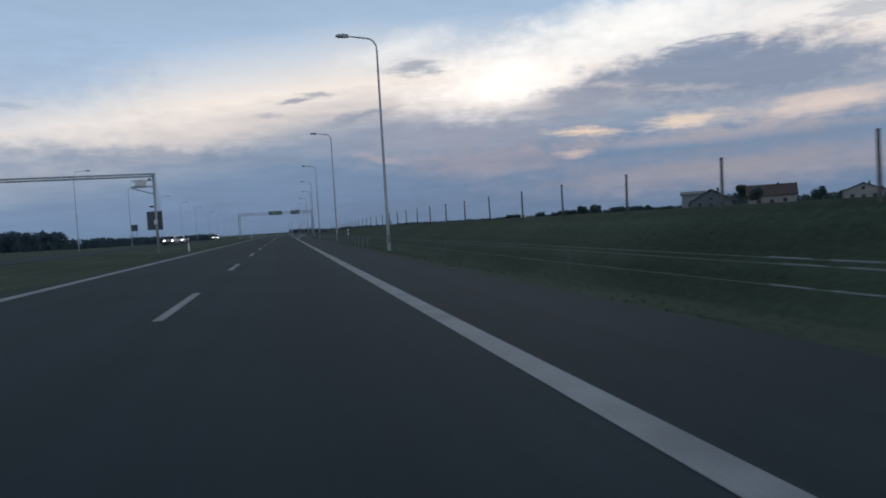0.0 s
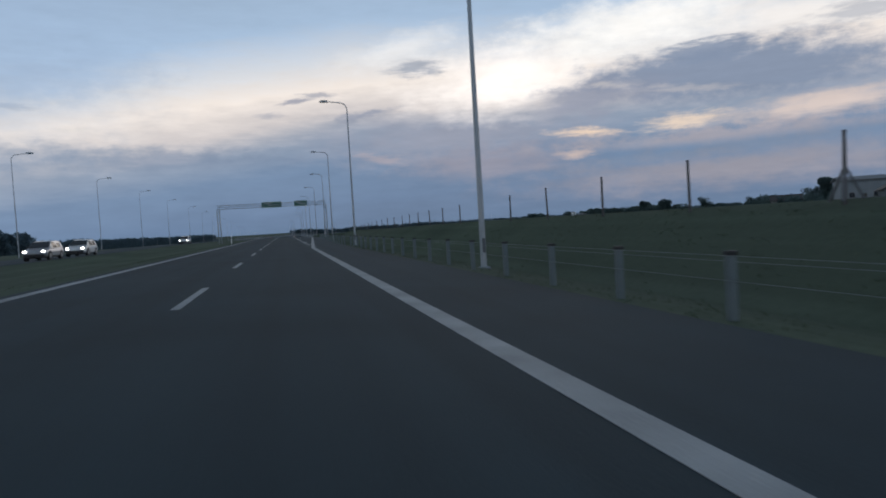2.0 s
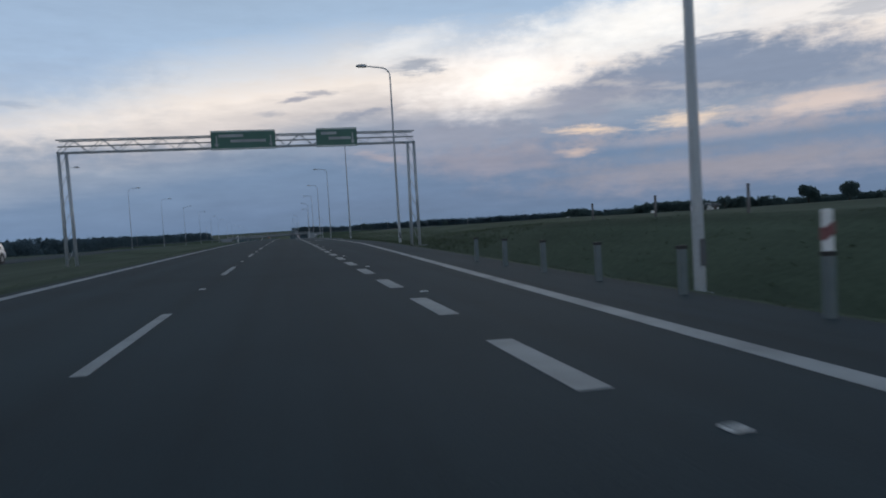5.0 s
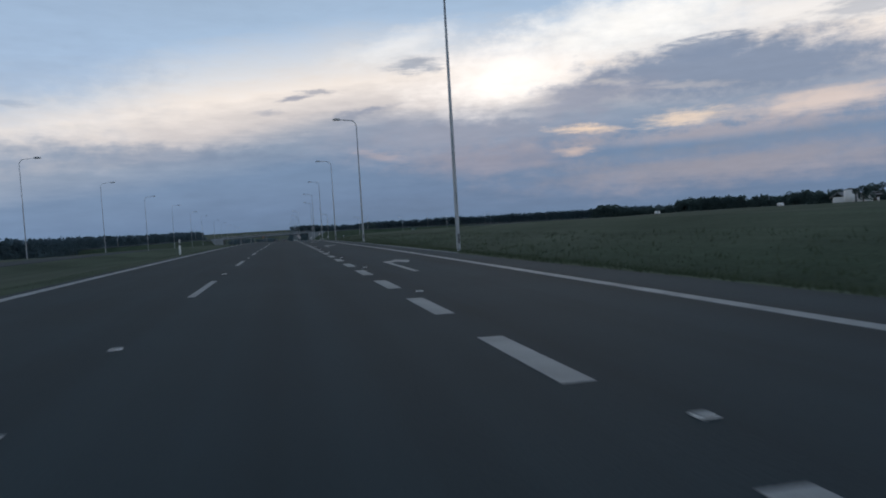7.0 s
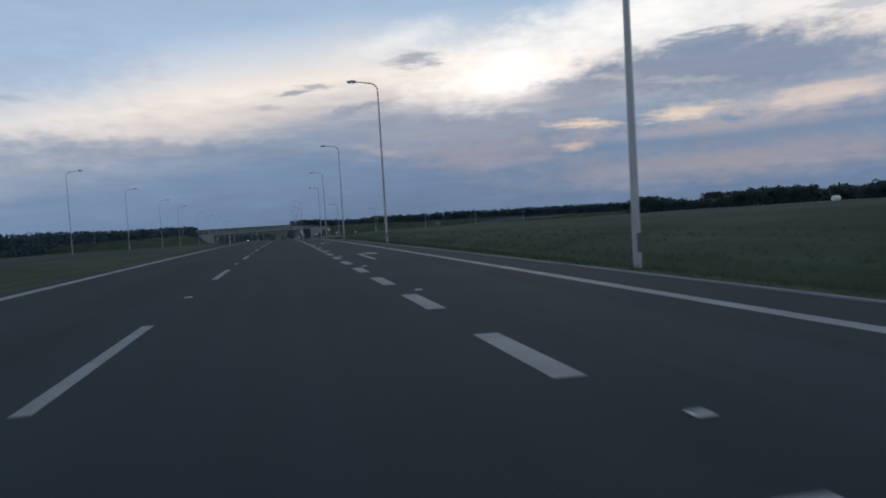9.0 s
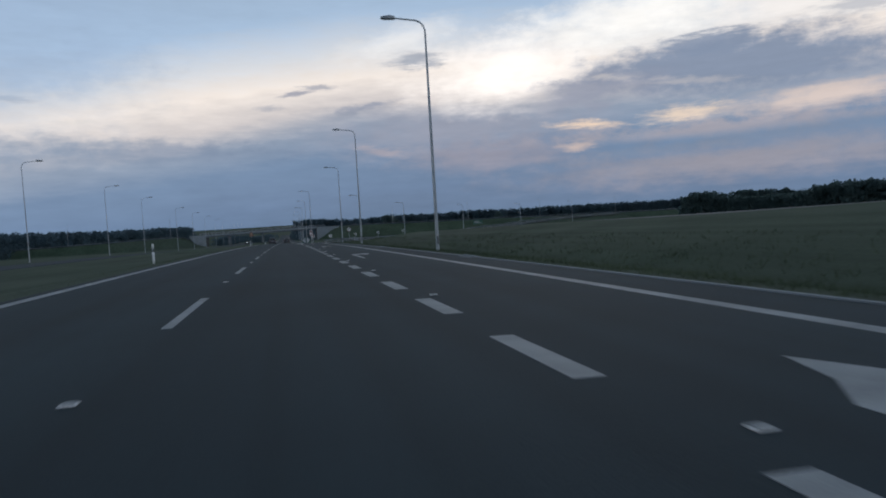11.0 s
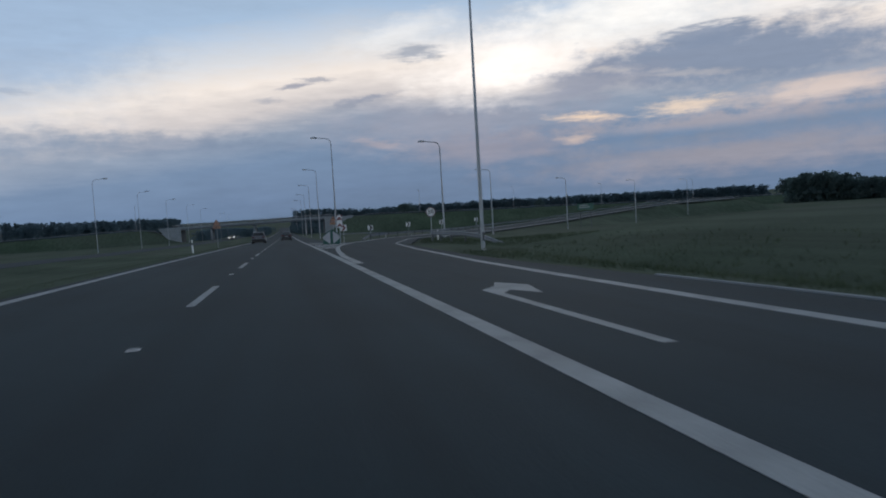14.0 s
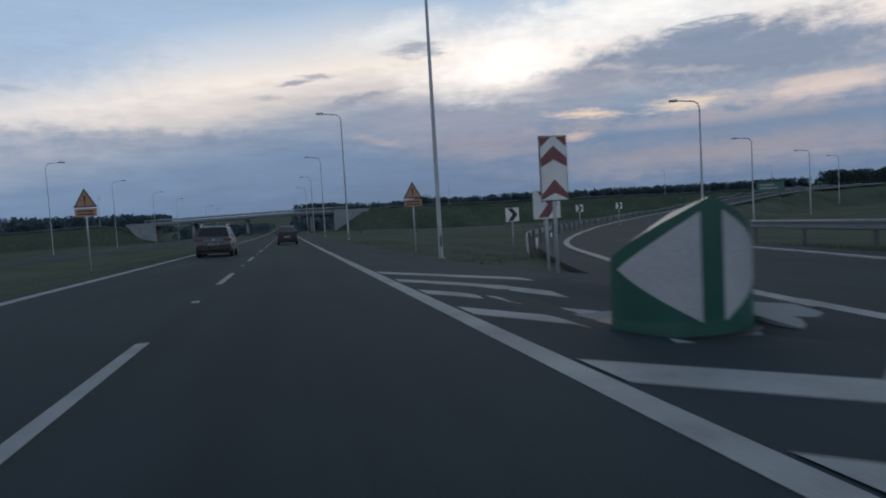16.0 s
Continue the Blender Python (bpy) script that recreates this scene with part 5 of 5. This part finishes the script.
def wood(name, label, line, across, gap, heights, firs, seed, mat, cards=230, top=None, crest=None):
    """A belt of many trees along a line of (x, y)."""
    rng = np.random.default_rng(seed)
    quads = []
    for (x0, y0), (x1, y1) in zip(line, line[1:]):
        length = math.hypot(x1 - x0, y1 - y0)
        for k in range(int(length / gap)):
            for row in range(across):
                t = (k + rng.uniform(0, 1)) * gap / length
                x, y = x0 + (x1 - x0) * t + rng.normal(0, 2.5), y0 + (y1 - y0) * t + rng.normal(0, 2.5)
                nx, ny = -(y1 - y0) / length, (x1 - x0) / length
                x, y = x + nx * row * gap * 0.8, y + ny * row * gap * 0.8
                swell = 0.5 + 0.5 * noise.noise((x * 0.02, y * 0.02, seed))
                h = heights[0] + (heights[1] - heights[0]) * min(max(swell * 0.75 + rng.uniform(0, 0.35), 0), 1)
                if crest:
                    h = lerp_rows(crest, y) - (0.9 * row + 0.9) * rng.uniform(0, 1)
                if top:
                    h = max(h - land(x, y), 3.0)
                fir = rng.uniform() < firs
                lumps = fir_lumps(rng, h * 0.92, h * 0.23) if fir else broad_lumps(rng, h, h * rng.uniform(0.26, 0.36))
                q = leaf_cloud(rng, lumps, cards, h * (0.036 if fir else 0.045))
                q += np.array((x, y, land(x, y) - 0.2))
                quads.append(q)
                shrub = leaf_cloud(rng, [(x, y, land(x, y) + h * 0.2, h * 0.42, h * 0.42, h * 0.32)], cards // 3, h * 0.07)
                quads.append(shrub)
    return tagged(new(name, cards_mesh(name, np.concatenate(quads), mat)), label, "trees", kind="stuff")


wood("far_wood", "dark mixed wood beyond the opposite carriageway", ((-128, 40), (-128, 260), (-140, 480)), 2, 3.6, (6.5, 12.3), 0.2, 3, HAZY_NEEDLE, top=True)
wood("far_wood", "dark mixed wood running on along the far carriageway", ((-140, 480), (-132, 760), (-104, 1105)), 2, 3.8, (3.0, 7.0), 0.2, 33, HAZY_NEEDLE, 200, top=True)
wood("far_wood", "distant wood closing the view along the road", ((-520, 1750), (-150, 1900), (120, 1800)), 2, 6.0, (-1.0, 2.0), 0.0, 4, HAZY_NEEDLE, 90, top=True)
wood("far_wood", "dark wood rising behind the overpass embankment", ((10, 905), (60, 925), (150, 960), (300, 975), (480, 985)), 3, 3.4, (2.6, 6.6), 0.05, 5, HAZY_NEEDLE, 200, top=True)
CREST = ((230, 4.5), (459, 4.6), (465, 3.3), (480, 2.6), (486, 6.1), (491, 6.3), (497, 4.3), (504, 7.0), (509, 6.7), (515, 5.6), (520, 5.0), (527, 6.0), (531, 6.0), (534, 3.2), (538, 3.2), (542, 5.8), (546, 6.8), (555, 7.0),
         (572, 7.0), (576, 5.4), (582, 4.9), (587, 3.0), (597, 2.3), (614, 2.6), (621, 2.3), (626, 4.6), (631, 6.3), (638, 6.8), (645, 6.0), (652, 2.5))
wood("far_wood", "bushy trees with rounded crowns along the far side of the field", ((345, 230), (325, 330), (300, 420)), 2, 4.0, (4.0, 7.6), 0.12, 6, HAZY_LEAF, 200, top=True)
wood("far_wood", "dense wood with domed crowns at the end of the field", ((300, 420), (262, 540), (226, 636), (221, 650)), 3, 2.6, (4.0, 7.6), 0.06, 61, HAZY_LEAF, 330, top=True, crest=CREST)
wood("far_wood", "dense tall wood standing at the far end of the field", ((530, 1015), (560, 1012), (600, 1005)), 3, 6.0, (8, 13), 0.0, 7, HAZY_LEAF, 420, top=True)
wood("far_wood", "dense wood running on along the far end of the field", ((595, 1005), (660, 985), (760, 930), (900, 840)), 3, 7.0, (4.5, 9), 0.0, 71, HAZY_LEAF, 340, top=True)
wood("far_wood", "row of trees and bushes behind the farm houses", ((175, 40), (185, 150), (205, 290), (250, 370)), 2, 3.6, (3.0, 5.6), 0.1, 8, HAZY_LEAF, 220, top=True)
wood("far_wood", "uneven row of bushy trees at the end of the field", ((246, 362), (272, 392), (300, 420)), 2, 4.2, (3.6, 8.0), 0.15, 81, HAZY_LEAF, 240, top=True)
wood("far_wood", "dense dark thicket round a tall tree in the fields", ((246, 332), (272, 316)), 3, 3.4, (7.0, 10.5), 0.3, 82, HAZY_LEAF, 320, top=True)
wood("far_wood", "dark young trees beside the road beyond the overpass", ((11.5, 712), (11.5, 800), (12, 900)), 2, 3.2, (4.5, 6.2), 0.1, 41, HAZY_NEEDLE, 260)
wood("far_wood", "dark scrub on the median beyond the overpass", ((-14.0, 712), (-14.0, 800), (-14.0, 960)), 1, 2.4, (3.6, 5.0), 0.0, 42, HAZY_NEEDLE, 240)
wood("far_wood", "dark trees beyond the opposite carriageway behind the overpass", ((-36, 715), (-36, 800), (-36, 950)), 2, 3.2, (4.6, 6.4), 0.1, 43, HAZY_NEEDLE, 240)


def tree(at, h, spread_, seed, label, mat=HAZY_LEAF, cards=2200):
    rng = np.random.default_rng(seed)
    ob = thing("tree", at, label, "tree")
    trunk = bmesh.new()
    put_tube(trunk, [(0, 0, -0.3), (0.05, 0, h * 0.2), (0.0, 0.1, h * 0.45), (0.1, 0.05, h * 0.75)], [h * 0.03, h * 0.024, h * 0.017, h * 0.006], 8)
    for _ in range(6):
        a, z = rng.uniform(0, 6.28), h * rng.uniform(0.22, 0.5)
        put_tube(trunk, [(0, 0, z), (spread_ * 0.3 * math.cos(a), spread_ * 0.3 * math.sin(a), z + h * 0.1), (spread_ * 0.65 * math.cos(a), spread_ * 0.65 * math.sin(a), z + h * 0.24)], [h * 0.011, h * 0.008, h * 0.003], 6)
    part("trunk", trunk, BARK, ob)
    crown = new("crown", cards_mesh("crown", leaf_cloud(rng, broad_lumps(rng, h, spread_), cards, h * 0.032), mat))
    crown.parent = ob
    return ob


for x, s, h, r, seed, words in ((79, 829, 17.5, 8.0, 11, "large round-crowned tree standing above the wood"), (121, 152, 5.6, 2.0, 12, "bushy tree beside the farm house"), (146, 158, 4.8, 2.4, 13, "round tree between the farm houses"),
                                (139, 150, 4.0, 1.9, 14, "small tree beside the farm house"), (255, 327, 13.0, 6.2, 15, "tall dark tree rising above the fields"), (266, 326, 10.2, 6.0, 16, "broad dark tree beside a taller tree"),
                                (145.5, 309.5, 6.0, 3.2, 22, "round bushy tree standing alone in the field"), (145.5, 295.2, 5.4, 3.0, 23, "round bushy tree beside the field track"),
                                (101, 205, 3.4, 1.7, 17, "low tree at the edge of the field"), (112, 312, 3.6, 1.8, 18, "bushy tree beside the white shed"), (131, 327, 4.4, 2.2, 19, "tree behind the white shed"),
                                (150, 775, 13.0, 4.5, 20, "single tree standing above the embankment"), (70, 178, 1.9, 1.2, 21, "low round bush on the bank")):
    tree((x, s, land(x, s)), h, r, seed, words, cards=5200 if h > 9 or seed > 21 else 2200)

# ---- houses and sheds ----
PLASTER = material("pale_plaster", (0.30, 0.30, 0.295), 0.9, 0.12, 0.8, 20, 0.1)
ROOF_TILE = material("dark_roof", (0.060, 0.055, 0.055), 0.75, 0.2, 1.0, 20, 0.2)
ROOF_GREY = material("grey_roof", (0.17, 0.18, 0.19), 0.6, 0.15, 1.0, 20, 0.1)
GLASS = material("window_glass", (0.03, 0.035, 0.045), 0.1, 0.1, 3, 20, 0.0)


def house(at, w, d, eave, ridge, label, turn=0.0, gable_front=True, roof_mat=None, wall_mat=None, chimney=True):
    ob = thing("house", at, label, "house", "houses in the field", turn)
    roof_mat, wall_mat = roof_mat or ROOF_TILE, wall_mat or PLASTER
    bm = bmesh.new()
    if gable_front:
        put_plate(bm, [(-w / 2, -0.5), (w / 2, -0.5), (w / 2, eave), (0, ridge - 0.15), (-w / 2, eave)], 0, d)
    else:
        put_box(bm, -w / 2, w / 2, 0, d, -0.5, eave)
    bmesh.ops.recalc_face_normals(bm, faces=bm.faces)
    part("wall", bm, wall_mat, ob)
    for sgn in (-1, 1):
        bm = bmesh.new()
        if gable_front:
            put_plate(bm, [(sgn * (w / 2 + 0.5), eave - 0.3), (0, ridge), (0, ridge + 0.2), (sgn * (w / 2 + 0.55), eave - 0.1)], -0.5, d + 0.5)
        else:
            m = pose(0, d / 2, 0, 0, 0, 90)
            put_plate(bm, [(sgn * (d / 2 + 0.5), eave - 0.3), (0, ridge), (0, ridge + 0.2), (sgn * (d / 2 + 0.55), eave - 0.1)], -w / 2 - 0.5, w / 2 + 0.5, m)
        bmesh.ops.recalc_face_normals(bm, faces=bm.faces)
        part("roof", bm, roof_mat, ob)
    for x in (-w * 0.27, w * 0.27):
        win = part("window", box(x - 0.6, x + 0.6, -0.06, 0.02, 0.9, 2.1, bevel=0.02), PLASTER, ob, "pale framed window")
        part("pane", box(x - 0.5, x - 0.03, -0.075, -0.055, 1.0, 2.0), GLASS, win)
        part("pane", box(x + 0.03, x + 0.5, -0.075, -0.055, 1.0, 2.0), GLASS, win)
    if gable_front and ridge > 4:
        win = part("window", box(-0.5, 0.5, -0.06, 0.02, eave + 0.1, eave + 1.1, bevel=0.02), PLASTER, ob, "pale framed attic window")
        part("pane", box(-0.42, 0.42, -0.075, -0.055, eave + 0.18, eave + 1.02), GLASS, win)
    part("door", box(-0.5, 0.5, -0.05, 0.02, -0.4, 1.75, bevel=0.02), BARK, ob)
    if chimney:
        part("chimney", box(w * 0.12, w * 0.12 + 0.6, d * 0.35, d * 0.35 + 0.6, ridge - 0.9, ridge + 0.5, bevel=0.03), CONCRETE_DARK, ob)
    return ob


ROOF_RED = material("brown_roof_tiles", (0.10, 0.075, 0.07), 0.8, 0.2, 1.0, 20, 0.2)
house((110.5, 156.5, land(111, 157)), 10.2, 9, 2.6 - land(111, 157), 5.6 - land(111, 157), "farm house with dark gabled roof and grey gable wall", -40, True, ROOF_TILE, CONCRETE_DARK)
house((122.5, 179.8, land(122, 180)), 8.7, 7, 5.3 - land(122, 180), 5.9 - land(122, 180), "tall pale shed with flat roof behind the farm house", -31, False, ROOF_GREY, CONCRETE, False)
house((130.5, 158, land(130, 158)), 12.0, 9, 3.4 - land(130, 158), 6.2 - land(130, 158), "plastered farm house with brown tiled roof", -38, False, ROOF_RED)
house((217.5, 314, land(217, 314)), 12.5, 8, 2.4 - land(217, 314), 4.6 - land(217, 314), "dark-roofed farm house among far trees", -40, False)
house((167, 164, land(167, 164)), 10.5, 9, 3.4 - land(167, 164), 5.5 - land(167, 164), "low farm house with gabled roof at the field's end", -45)
silo = thing("silo", (118.5, 321.6, land(118.5, 321.6)), "short white silo with a shallow cone roof beside the sheds", "silo")
part("body", tube([(0, 0, -0.3), (0, 0, 2.9 - land(118.5, 321.6) - 0.5)], [1.3, 1.3], 20), WHITE, silo, smooth=True)
part("roof", tube([(0, 0, 2.4 - land(118.5, 321.6)), (0, 0, 2.75 - land(118.5, 321.6))], [1.36, 0.2], 20), ROOF_GREY, silo, smooth=True)
part("ladder", box(-0.2, 0.2, -1.36, -1.32, 0.2, 2.2 - land(118.5, 321.6)), ZINC_DARK, silo)
house((121.6, 318.5, land(121.6, 318.5)), 2.4, 2.4, 1.2 - land(121.6, 318.5), 1.5 - land(121.6, 318.5), "small white shed with a flat roof beside the silo", 0, False, ROOF_GREY, WHITE, False)
house((122, 324, land(122, 324)), 5.0, 3.5, 1.5, 2.3, "low white outbuilding beside the field", 0, False, ROOF_GREY, WHITE, False)


def bale(x, s, words):
    z = land(x, s)
    ob = thing("wrapped_bale", (x, s, z), words, "bale", "white bales in the field")
    part("bale", tube([(-0.6, 0, 0.5), (-0.54, 0, 0.5), (0.54, 0, 0.5), (0.6, 0, 0.5)], [0.4, 0.5, 0.5, 0.4], 18), WHITE, ob, smooth=True)
    # dark board added in place of the shade under the bale
    part("pallet", box(-0.7, 0.7, -0.35, 0.35, -0.1, 0.02), BARK, ob, "dark board standing in for the shade under the bale")


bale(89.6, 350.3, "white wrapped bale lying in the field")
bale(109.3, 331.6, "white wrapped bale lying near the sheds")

# ---- grass tufts on verges and banks ----
def tufts(name, label, spots, seed, tall):
    rng = np.random.default_rng(seed)
    verts, faces = [], []
    for x0, x1, s0, s1, count in spots:
        for _ in range(count):
            x, y = rng.uniform(x0, x1), rng.uniform(s0, s1)
            edge = pave_edge(y) + 0.15
            if 0 < x < edge or near_ramp(x, y)[0] < 4.0 or (2.0 < x < 8 and 440 < y < 468):
                continue
            z = land(x, y) - 0.03
            for _ in range(5):
                a, h, lean = rng.uniform(0, 6.28), tall * rng.uniform(0.5, 1.25), rng.uniform(0.05, 0.28)
                bx, by = x + rng.normal(0, 0.12), y + rng.normal(0, 0.12)
                c, d = 0.014 * math.cos(a + 1.57), 0.014 * math.sin(a + 1.57)
                k = len(verts)
                verts += [(bx - c, by - d, z), (bx + c, by + d, z), (bx + lean * math.cos(a), by + lean * math.sin(a), z + h)]
                faces.append((k, k + 1, k + 2))
    me = bpy.data.meshes.new(name)
    me.from_pydata(verts, [], faces)
    me.materials.append(BLADE)
    return tagged(new(name, me), label, "grass", kind="stuff")


tufts("grass_tufts", "unmown dark grass on the right-hand verge and bank", ((4.6, 7.5, 0, 170, 3500), (7.5, 12.5, 0, 200, 4500), (3.0, 9, 470, 510, 1200)), 21, 0.07)
tufts("grass_tufts", "short grass on the median beside the carriageway", ((-8, -5.65, 0, 520, 6000),), 22, 0.06)
tufts("rough_grass", "tall rough grass on the slope beside the exit lane", ((7.1, 9.5, 175, 425, 7000), (9.5, 12, 175, 425, 3500), (12, 16, 175, 425, 2000), (11.0, 16.5, 428, 474, 3000)), 23, 0.17)
